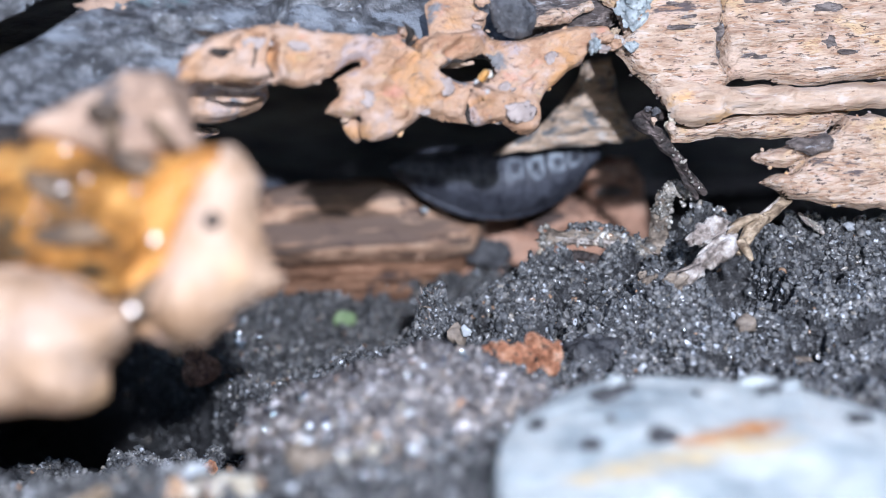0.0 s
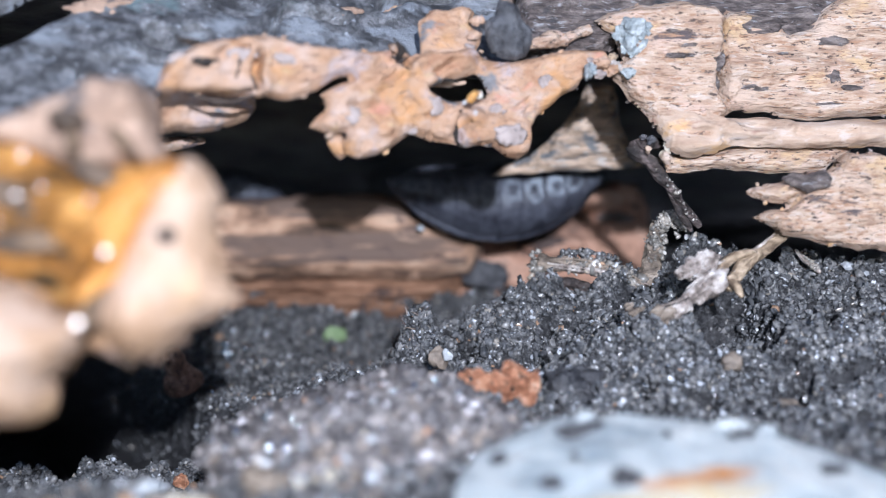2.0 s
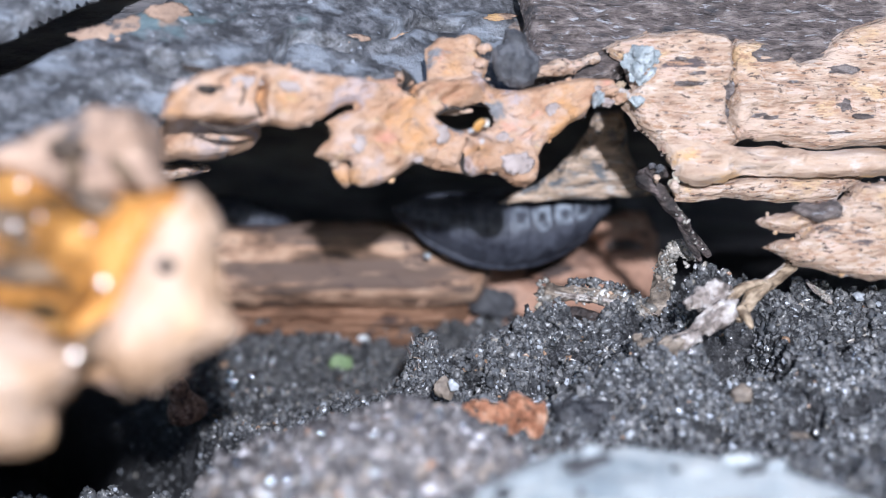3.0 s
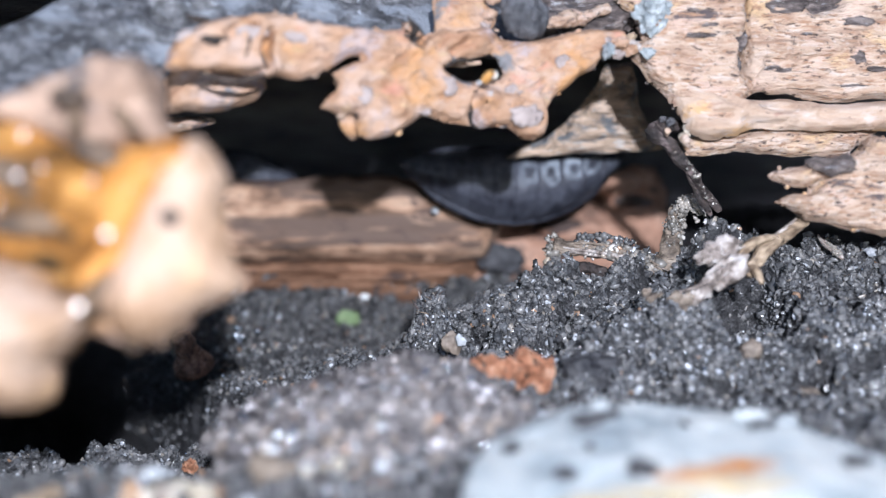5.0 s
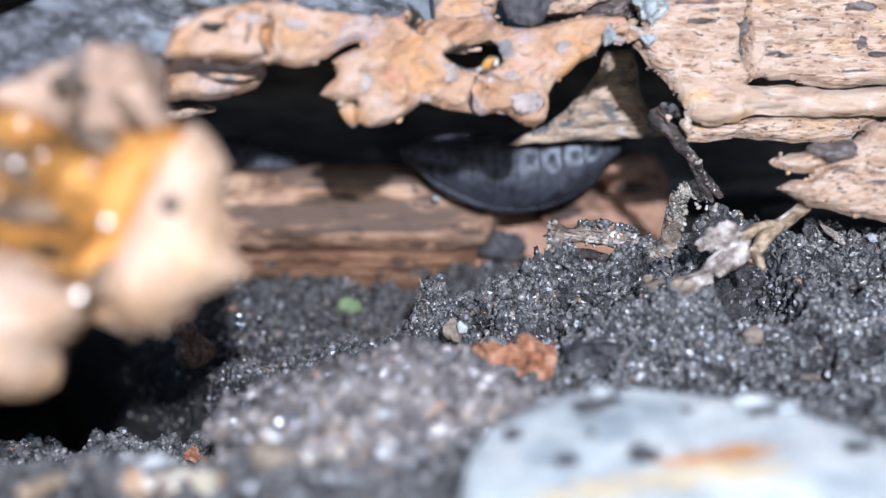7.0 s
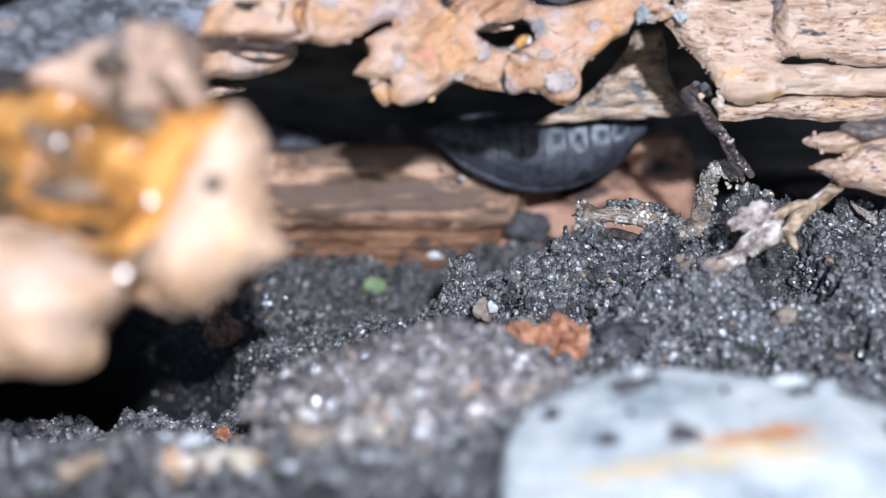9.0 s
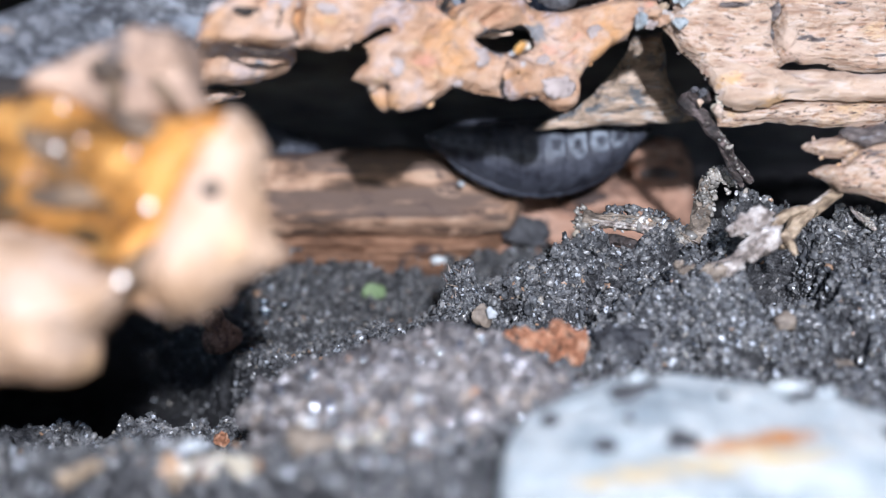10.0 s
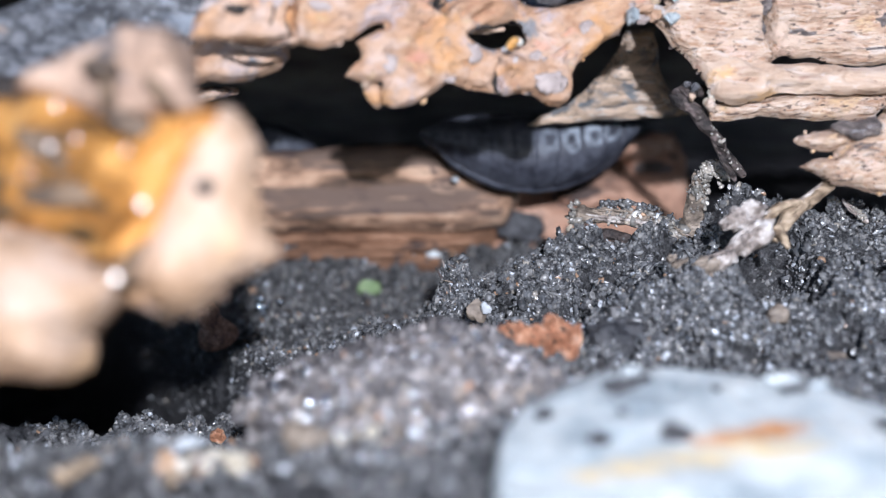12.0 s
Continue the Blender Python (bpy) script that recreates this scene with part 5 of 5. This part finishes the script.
def build_twigs():
    t = tube("hanging_root", [(14.25, 70.6, 21.05), (12.82, 69.8, 21.29), (12.08, 69.3, 21.06), (13.66, 69.0, 19.83), (14.78, 69.2, 18.48), (15.66, 69.8, 17.18), (16.75, 70.2, 15.97)], [0.35, 0.42, 0.42, 0.42, 0.34, 0.27, 0.2], M_ROOT, seed=3, lump=0.6)
    tagged(t, "dark thin root hanging from the log", "root")
    sand_on(t, [(13.66, 68.8, 19.83), (14.78, 69.0, 18.48), (15.66, 69.6, 17.18), (16.6, 70.0, 16.1)], 0.22, 26, 0.085, 474, M_SAND)
    t = tube("root_fork", [(14.52, 69.2, 18.83), (15.31, 69.7, 17.14), (16.26, 70.0, 15.6)], [0.22, 0.22, 0.16], M_ROOT, seed=5)
    tagged(t, "short dark fork of the hanging root", "root")
    way = [(7.26, 75.0, 11.98), (9.04, 74.3, 12.05), (10.92, 73.6, 12.12), (12.38, 72.8, 11.81), (13.79, 71.8, 11.36)]
    t = tube("sandy_twig", way, [0.55, 0.5, 0.46, 0.5, 0.42], M_TWIG, seed=7, lump=0.45, sides=20, step=0.12)
    tagged(t, "grey-brown twig crusted with sand grains", "twig")
    sand_on(t, way[1:], 0.5, 150, 0.17, 420, M_SAND)
    sand_on(t, [(7.1, 75.0, 12.5), (7.2, 74.9, 11.6), (7.3, 74.9, 11.2)], 0.42, 90, 0.17, 423, M_SAND)
    sand_on(t, [(8.6, 74.7, 12.6), (9.8, 74.4, 12.75), (11.3, 74.0, 12.7), (12.3, 73.4, 12.5)], 0.3, 90, 0.17, 424, M_GRAIN)
    for k, (lift, r) in enumerate(((0.42, 0.1), (0.25, 0.13), (0.05, 0.1), (-0.2, 0.12), (0.34, 0.08), (-0.05, 0.09))):
        tube("bark_fibre", [(x + 0.4 * math.sin(3 * k + n), y - 0.42 + 0.1 * abs(lift), z + lift + 0.1 * math.sin(2 * k + 1.7 * n)) for n, (x, y, z) in enumerate(way)], [0.04, r, r, r, 0.04], M_HUSK if k % 2 else M_TWIG, seed=430 + k, sides=8, lump=0.5, parent=t)
    # dark strip added to imitate the black shade below the twig
    t = tube("dark_sliver", [(8.0, 74.3, 10.9), (10.03, 73.6, 10.9), (12.37, 72.4, 10.7), (13.8, 71.2, 10.6)], [0.3, 0.35, 0.35, 0.3], M_ROOT, seed=27, lump=0.5)
    tagged(t, "dark strip standing in for the shaded gap under the sandy twig", "splinter")
    way = [(14.24, 72.5, 11.3), (14.48, 72.6, 13.01), (14.55, 72.6, 14.14), (14.8, 72.4, 15.2)]
    t = tube("sandy_twig", way, [0.75, 0.62, 0.6, 0.5], M_TWIG, seed=9, lump=0.45, sides=18, step=0.15)
    tagged(t, "upright twig end crusted with sand grains", "twig")
    sand_on(t, way, 0.6, 260, 0.14, 260, M_SAND)
    sand_on(t, [(14.7, 72.3, 15.3), (15.15, 72.2, 15.84), (15.74, 72.2, 15.5), (16.12, 72.2, 15.0)], 0.4, 190, 0.17, 264, M_SAND)
    way = [(21.00, 66.93, 16.36), (20.00, 66.55, 15.72), (19.07, 65.98, 15.28), (18.37, 65.60, 14.72), (17.84, 65.22, 14.09), (17.41, 65.03, 13.61)]
    t = tube("straw_fragment", way, [0.36, 0.42, 0.4, 0.42, 0.4, 0.3], M_STRAW, seed=11, lump=0.35, sides=20, step=0.12)
    tagged(t, "yellowish ridged straw fragment lying on the soil", "straw")
    for k in range(6):
        a = 0.9 * k - 2.2
        tube("straw_fibre", [(x, y - 0.32 * math.cos(a), z + 0.34 * math.sin(a)) for x, y, z in way[: 6 - k % 3]], [0.05, 0.13, 0.12, 0.13, 0.1, 0.05][: 6 - k % 3], M_STRAW if k % 2 else M_HUSK, seed=440 + k, sides=8, lump=0.4, parent=t)
    t = tube("straw_strand", [(19.07, 65.84, 15.59), (18.29, 65.56, 15.61), (17.52, 65.27, 15.37), (17.09, 65.08, 14.89), (17.02, 64.99, 14.31)], [0.2, 0.28, 0.3, 0.28, 0.25], M_STRAW, seed=19, lump=0.3)
    tagged(t, "short loop of yellowish straw", "straw")
    husk = empty("husk_fragment", 15.2, 64.6, 12.6, "pale crumbled husk of dead plant on the soil", "husk")
    rng = np.random.RandomState(31)
    spine = np.array([(15.94, 65.47, 15.11), (15.54, 65.19, 14.66), (16.56, 64.62, 14.24), (15.92, 64.43, 13.91), (15.17, 64.15, 13.49), (14.32, 63.87, 13.02), (13.47, 63.58, 12.45), (12.61, 63.40, 12.07), (11.84, 64.53, 12.54)])
    thick = (0.72, 0.78, 0.82, 0.88, 0.82, 0.72, 0.45, 0.35, 0.35)
    for k in range(40):
        n = k % len(spine)
        x, y, z = spine[n] + rng.normal(0, 0.26, 3) * (1, 0.7, 0.6)
        a = thick[n] * rng.uniform(0.5, 1.0)
        lump("husk_piece", (x, y, z), (a * rng.uniform(1.0, 1.7), a * 0.7, a * rng.uniform(0.45, 0.9)), M_HUSK if n < 6 else M_TWIG, sub=3, rough=0.6, freq=2.2, seed=170 + k, turn=(rng.uniform(-40, 40), -32 + rng.uniform(-25, 25), 0), parent=husk, flat=0.3)
    for k in range(12):
        b = spine[2 + k % 4] + rng.normal(0, 0.25, 3)
        run = Vector((rng.uniform(0.8, 1.8), 0.2, rng.uniform(0.3, 1.0)))
        tube("husk_fibre", [b - np.array(run) * 0.6, b + (0, -0.2, 0.1), b + np.array(run) * 0.6], [0.04, 0.12, 0.03], M_HUSK, seed=460 + k, sides=8, lump=0.5, parent=husk)
    sand_on(husk, [tuple(p) for p in spine[3:8]], 0.5, 130, 0.12, 260, M_SAND)
    t = tube("straw_splinter", [(17.45, 64.44, 14.59), (17.74, 64.16, 14.12), (17.92, 63.88, 13.34)], [0.3, 0.28, 0.14], M_STRAW, seed=13, lump=0.3)
    tagged(t, "thin pale splinter pointing down", "splinter")
    t = tube("wood_sliver", [(22.97, 70.7, 14.2), (23.54, 70.3, 13.63), (24.34, 69.8, 13.03)], [0.1, 0.22, 0.15], M_HUSK, seed=15, lump=0.3)
    tagged(t, "small pale wood sliver", "splinter")
    sand_on(t, [(23.54, 70.3, 13.63), (24.34, 69.8, 13.03)], 0.2, 40, 0.1, 470, M_SAND)


build_twigs()


def heap(name, label, category, centre, count, reach, size, materials, seed):
    """A small pile of crumbs that lie against one another."""
    rng = np.random.RandomState(seed)
    x, y, z = centre
    pile = empty(name, x, y, z, label, category)
    for k in range(count):
        at = np.array(centre) + rng.normal(0, 0.55, 3) * reach
        at[2] = max(at[2], ground_at(at[0], at[1]) + 0.2 * size)
        a = size * math.exp(rng.normal(0, 0.3))
        lump("piece", at, (a * rng.uniform(0.8, 1.5), a * rng.uniform(0.6, 1.0), a * rng.uniform(0.5, 1.0)), materials[k % len(materials)], sub=3, rough=0.45, freq=1.7, seed=seed * 40 + k, turn=tuple(rng.uniform(-60, 60, 3)), parent=pile, flat=0.4)


def build_crumbs():
    red = empty("red_fragment", 3.68, 61.75, 7.62, "orange-red crumbly wood fragment on the soil", "fragment")
    for k, (x, y, z, a, b, c) in enumerate([(1.83, 58.60, 10.22, 0.95, 0.80, 0.90), (2.88, 58.60, 10.31, 1.05, 0.80, 1.00), (4.01, 58.60, 10.51, 1.05, 0.80, 1.05), (4.96, 58.60, 10.70, 1.00, 0.80, 1.00), (5.46, 58.60, 10.22, 0.75, 0.70, 0.95), (3.73, 58.60, 9.53, 1.10, 0.80, 0.90), (2.53, 58.60, 9.40, 1.00, 0.80, 0.80), (4.76, 58.60, 9.20, 1.10, 0.80, 0.90), (1.38, 58.60, 9.79, 0.65, 0.60, 0.70), (4.20, 58.60, 11.28, 0.50, 0.50, 0.45), (2.21, 58.60, 11.03, 0.45, 0.40, 0.40), (1.75, 58.60, 9.07, 0.80, 0.60, 0.75), (3.63, 58.70, 10.22, 0.9, 0.60, 0.5), (1.98, 58.7, 9.99, 0.7, 0.5, 0.45)]):
        lump("fragment_piece", (x, y, z), (a, b, c), M_BRICK, sub=4, rough=0.36, freq=2.4, seed=220 + k, turn=(10 * k, 8 * k, 20 * k), parent=red, flat=0.7)
    ob = lump("dark_clod", (8.26, 61.63, 8.85), (1.9, 1.4, 1.25), M_CLOD, sub=4, rough=0.6, freq=1.8, seed=8, flat=0.4)
    tagged(ob, "smooth dark soil clod", "clod")
    ob = lump("pebble", (0.75, 66.80, 8.63), (0.85, 0.6, 0.85), M_TAN, sub=4, rough=0.4, freq=1.6, seed=9, flat=0.5)
    tagged(ob, "tan pebble with a pale face", "pebble")
    ob = lump("quartz_grain", (1.04, 66.20, 8.95), (0.42, 0.3, 0.55), M_QUARTZ, sub=3, rough=0.3, freq=1.6, seed=12, flat=0.6)
    tagged(ob, "clear bluish quartz grain", "grain")
    ob = lump("leaf_scrap", (-7.3, 87.36, 2.29), (0.95, 0.4, 0.75), M_GREEN, sub=3, rough=0.6, seed=5, flat=0.2)
    tagged(ob, "tiny bright green leaf scrap", "leaf")
    for n, (x, y, z, r) in enumerate([(-15.3, 83.75, 2.9, 0.36), (-15.4, 83.5, 2.35, 0.36), (-15.25, 83.2, 1.8, 0.36), (-14.95, 83.4, 2.3, 0.3), (-13.9, 84.0, 2.5, 0.34)]):
        ob = lump("bead", (x, y, max(z, ground_at(x, y) + 0.25)), (r, r, r), M_GLINT, sub=3, rough=0.03, seed=20 + n)
        tagged(ob, "tiny shiny bluish bead on the soil", "bead", "beads")
    for px in [(-6.83, 46.36, 10.41, 0.6, 0.5, 0.8, M_CHIP, "pale husk crumb among soil", "crumb"), (-5.21, 47.33, 10.16, 0.6, 0.5, 0.6, M_HUSK, "pale husk crumb among soil", "crumb"), (-7.44, 46.24, 10.04, 1.2, 0.8, 0.7, M_TAN, "tan crumb among soil", "crumb"),
               (-15.01, 64.00, 2.07, 0.45, 0.4, 0.5, M_BRICK, "small rusty red crumb", "crumb"), (-5.82, 48.18, 9.55, 0.4, 0.4, 0.7, M_QUARTZ, "pale quartz chip lying on soil", "chip"),
               (-4.17, 48.15, 9.43, 0.5, 0.4, 0.5, M_TAN, "tan crumb among soil", "crumb"), (-0.61, 48.73, 11.22, 0.4, 0.35, 0.4, M_QUARTZ, "bright quartz chip lying on soil", "chip"),
               (16.8, 61.05, 10.32, 0.8, 0.6, 0.6, M_TAN, "tan pebble in the soil", "pebble"), (19.61, 58.74, 9.66, 1.0, 0.7, 0.8, M_TAN, "tan pebble in the soil", "pebble"),
               (16.9, 58.64, 9.38, 0.8, 0.6, 0.6, M_LICHEN, "grey-green pebble in the soil", "pebble"), (20.68, 62.29, 10.89, 0.6, 0.5, 0.5, M_TAN, "tan pebble in the soil", "pebble"),
               (10.42, 58.76, 9.72, 0.35, 0.3, 0.4, M_QUARTZ, "clear quartz grain in soil", "grain"), (-2.21, 50.66, 10.7, 0.5, 0.4, 0.5, M_QUARTZ, "pale quartz chip lying on soil", "chip")]:
        x, y, z, a, b, c, m, lab, cat = px
        ob = lump(cat, (x, y, max(z - 0.4 * c, ground_at(x, y) + 0.45 * c) if cat in ("crumb", "chip") else ground_at(x, y) + 0.65 * c), (a, b, c), m, sub=4, rough=0.42, freq=1.8, seed=int(100 * a + 7 * b), flat=0.4)
        tagged(ob, lab, cat)
    heap("crumb_heap", "cream coloured crumbs of rotten wood on soil", "crumb", (-11.94, 45.00, 10.5), 30, (1.8, 0.6, 0.45), 0.36, (M_CHIP, M_STRAW, M_CHIP, M_CREAM, M_HUSK), 51)
    heap("quartz_heap", "bluish white glassy stone chips on soil", "chip", (-12.36, 46.60, 10.83), 5, (0.35, 0.3, 0.3), 0.26, (M_QUARTZ, M_LICHEN), 52)
    heap("crumb_heap", "pale grey glassy crumbs of sand on soil", "crumb", (-15.91, 47.50, 9.62), 14, (1.2, 0.7, 0.35), 0.34, (M_TAN, M_LICHEN, M_CLOD, M_CLOD), 53)
    heap("crumb_heap", "olive and tan crumbs at the clod's foot", "crumb", (-9.75, 46.00, 10.29), 8, (0.3, 0.4, 0.5), 0.24, (M_TAN, M_GREEN, M_TAN), 54)
    heap("crumb_heap", "cream and amber husk crumbs on dry soil", "crumb", (-5.24, 46.50, 10.75), 18, (2.2, 0.5, 0.6), 0.26, (M_CHIP, M_STRAW, M_QUARTZ, M_CHIP), 55)
    tuft = empty("moss_tuft", -0.9, 70.9, ground_at(-0.9, 70.9), "tiny dry brownish bristly moss tuft with sand", "moss")
    rng = np.random.RandomState(91)
    for k in range(26):
        x, y = -0.9 + rng.normal(0, 0.75), 70.7 + rng.normal(0, 0.6)
        z = ground_at(x, y)
        lean = rng.normal(0, 0.35, 2)
        tall = rng.uniform(0.25, 0.75)
        tube("bristle", [(x, y, z - 0.1), (x + lean[0] * 0.5, y + lean[1] * 0.5, z + tall * 0.6), (x + lean[0] * 1.3, y + lean[1], z + tall)], [0.06, 0.05, 0.02], (M_TWIG, M_HUSK, M_ROOT)[k % 3], seed=700 + k, sides=6, step=0.2, parent=tuft)
    st = tube("stick", [(-17.00, 43.00, 11.24), (-16.53, 44.00, 11.04), (-16.02, 45.50, 10.57)], [0.4, 0.36, 0.25], M_STRAW, seed=61, lump=0.2)
    tagged(st, "short pale stick on the soil", "stick")
    k, a = np.meshgrid(np.linspace(0, 1, 44) ** 1.2, np.linspace(0, 2 * np.pi, 40, endpoint=False), indexing="ij")
    r = 0.56 * sstep(-0.12, 0.14, k) + 0.34 * k + 0.42 * sstep(0.6, 0.95, k) + 0.045 * np.cos(2 * np.pi * 3.2 * k - a) * sstep(0, 0.2, k)
    v = np.stack([r * np.cos(a), r * np.sin(a), 2.7 * (1 - k) - 0.25 * sstep(0.8, 1, k)], -1).reshape(-1, 3)
    f = [(i * 40 + j, (i + 1) * 40 + j, (i + 1) * 40 + (j + 1) % 40, i * 40 + (j + 1) % 40) for i in range(43) for j in range(40)] + [tuple(range(40)), tuple(range(44 * 40 - 1, 43 * 40 - 1, -1))]
    v = (v + 0.06 * fbm(v * 2.0, 3, 4)[:, None]) @ np.array(Euler((radians(14), radians(-12), 0)).to_matrix()).T
    ob = mesh_object("snail_shell", v, f, M_SNAIL, at=Matrix.Translation(Vector((-17.10, 76.0, 3.19)) / 1000) @ Matrix.Scale(1.07, 4))
    tagged(ob, "small reddish brown conical snail shell with a wide rim", "snail shell")


build_crumbs()


# ---------------------------------------------------------------- soil grains
def grain_field(count, seed, x0, x1, y0, y1, size):
    rng = np.random.RandomState(seed)
    x, y = rng.uniform(x0, x1, count), rng.uniform(y0, y1, count)
    keep = (y > 80) | (fbm(np.c_[x * 0.4, y * 0.9, 0 * x], 3, 33) + rng.uniform(-0.06, 0.06, count) > -0.16)
    x, y = x[keep], y[keep]
    s = np.minimum(size * np.exp(rng.normal(0, 0.4, len(x))), 1.8 * size)
    z = ground_height(x, y) + s * rng.uniform(-0.3, 0.9, len(x)) + (0.16 if seed == 9 else 0)
    return np.c_[x, y, z], s, rng


OCTA = (np.array([(1, 0, 0), (-1, 0, 0), (0, 1, 0), (0, -1, 0), (0, 0, 1), (0, 0, -1)], float),
        [(0, 2, 4), (2, 1, 4), (1, 3, 4), (3, 0, 4), (2, 0, 5), (1, 2, 5), (3, 1, 5), (0, 3, 5)])


def build_grains():
    # seed 9 scatters metal flakes that imitate glints on the damp soil
    fields = [(ICO[1], 78000, 1, (-26, 30, 58, 77), 0.112), (OCTA, 34000, 2, (-30, 24, 42, 60), 0.16), (OCTA, 40000, 3, (-26, 24, 76, 95), 0.15),
              (ICO[1], 3500, 4, (-4, 4, 67, 75), 0.09), (ICO[1], 9000, 6, (-27, 30, 44, 94), 0.17), (ICO[2], 3800, 9, (-24, 30, 46, 92), 0.066), (ICO[2], 1500, 7, (-10, 30, 60, 77), 0.19)]
    for (v0, f0), count, seed, box, size in fields:
        c, s, rng = grain_field(count, seed, *box, size)
        count = len(c)
        v = (flakes(v0, s, rng) if seed == 9 else angular(v0, f0, count, s, rng)) + c[:, None]
        f = (np.array(f0)[None] + (np.arange(count) * len(v0))[:, None, None]).reshape(-1, 3)
        ob = mesh_object("soil_grains", v.reshape(-1, 3), f.tolist(), M_GLINT if seed == 9 else M_GRAIN, ground, smooth=seed != 1)
        tagged(ob, kind="stuff")
    # the crumbs that the camera is nearest to, each one by itself
    shapes = []
    rng = np.random.RandomState(12)
    for k in range(6):
        v = angular(ICO[1][0], None, 1, np.array([1.0]), rng)[0]
        ob = mesh_object("soil_crumb", v, ICO[1][1], M_CRUMB, ground)
        shapes.append(ob.data)
        bpy.data.objects.remove(ob)
    for k in range(300):
        x, y = rng.uniform(-12, 26), rng.uniform(56, 73)
        r = rng.uniform(0.13, 0.25)
        ob = new("soil_crumb", shapes[k % 6])
        ob.parent = ground
        ob.matrix_basis = pose(x / 1000, y / 1000, (ground_at(x, y) + 0.25 * r) / 1000, rng.uniform(0, 360), rng.uniform(0, 360), 0) @ Matrix.Diagonal((r, r, r, 1))


build_grains()


def build_dry_clod():
    """A dusty heap of paler soil, grains and all."""
    clod = empty("dry_clod", -4.0, 53.5, ground_at(-4, 53.5), "dusty pale grey clod of dry soil", "clod")
    v, f = ICO[4]
    c, r = np.array((-2.7, 51.8, 7.8)), np.array((8.4, 8.2, 4.4))

    def skin(w):
        return c + w * r * (1 + 0.5 * fbm(w * 2.2, 4, 71) + 0.3 * fbm(w * 7, 3, 72) - 0.22 * np.abs(fbm(w * 4, 2, 73)))[:, None]

    hang(mesh_object("clod_core", skin(v), f, M_DRY), clod)
    rng = np.random.RandomState(5)
    w = rng.normal(size=(26000, 3))
    w[:, 2] = np.abs(w[:, 2])
    w /= np.linalg.norm(w, axis=1, keepdims=True)
    s = 0.17 * np.exp(rng.normal(0, 0.42, len(w)))
    g = angular(OCTA[0], None, len(w), s, rng) + skin(w)[:, None]
    f = (np.array(OCTA[1])[None] + (np.arange(len(w)) * 6)[:, None, None]).reshape(-1, 3)
    # a few metal flakes are added as the clod's glints
    few = rng.choice(len(w), 700, replace=False)
    q = flakes(ICO[2][0], 0.11 * np.exp(rng.normal(0, 0.4, 700)), rng) + skin(w[few] * 1.03)[:, None]
    h = (np.array(ICO[2][1])[None] + (np.arange(700) * len(ICO[2][0]))[:, None, None]).reshape(-1, 3)
    tagged(hang(mesh_object("wet_sand", q.reshape(-1, 3), h.tolist(), M_GLINT), clod), kind="stuff")
    # pale chips among the dust on the near side
    for k in range(140):
        a, h = rng.uniform(-1.0, 1.0), rng.uniform(0.25, 0.95)
        d = np.array((math.sin(a) * math.sqrt(1 - h * h), -math.cos(a) * math.sqrt(1 - h * h), h))
        size = rng.uniform(0.12, 0.36)
        lump("pale_chip", skin(d[None] * 1.02)[0], (size, size * rng.uniform(0.5, 0.9), size * rng.uniform(0.5, 1.2)), (M_CHIP, M_TAN, M_HUSK, M_QUARTZ, M_TAN)[k % 5], sub=3, rough=0.4, freq=1.8, seed=400 + k, flat=0.4, parent=clod)
    tagged(hang(mesh_object("dry_dust", g.reshape(-1, 3), f.tolist(), M_DRY), clod), kind="stuff")


build_dry_clod()


# ---------------------------------------------------------------- what moves
def build_mite():
    mite = new("white_mite")
    mite.empty_display_size = 0.001
    tagged(mite, "tiny white mite walking over the soil", "mite")
    for nm, at, r in (("abdomen", (0, 0, 0.34), (0.55, 0.36, 0.34)), ("head", (0.58, 0, 0.28), (0.2, 0.17, 0.16))):
        v = ICO[3][0] * r + np.array(at)
        mesh_object(nm, v, ICO[3][1], M_MITE, mite)
    return mite


mite = build_mite()


def motions():
    way = [  # seconds, x, y, rise over the soil, heading
        (0, -5.3, 89.9, -1.2, 60), (0.6, -5.35, 89.7, -1.0, 80), (1, -5.37, 89.53, 0.3, 95), (1.5, -5.33, 89.49, 0.4, 95), (2, -5.8, 90.24, 0.4, 134), (2.5, -5.74, 90.35, 0.4, 110), (3, -5.77, 90.39, 0.4, 134), (5, -6.24, 90.88, 0.4, 191), (5.5, -7.34, 90.2, 0.4, 143),
        (6, -7.47, 90.25, 0.45, 143), (6.5, -7.03, 90.5, 0.4, 63), (7, -6.12, 92.02, 0.4, 56), (9, -2.87, 90.96, 0.3, -18), (10.5, -2.49, 91.09, 0.3, 11), (12, -2.51, 91.11, 0.3, -15),
    ]
    walk(mite, [(t, pose(x / 1000, y / 1000, (ground_at(x, y) + rise) / 1000, 0, 0, head)) for t, x, y, rise, head in way])


motions()
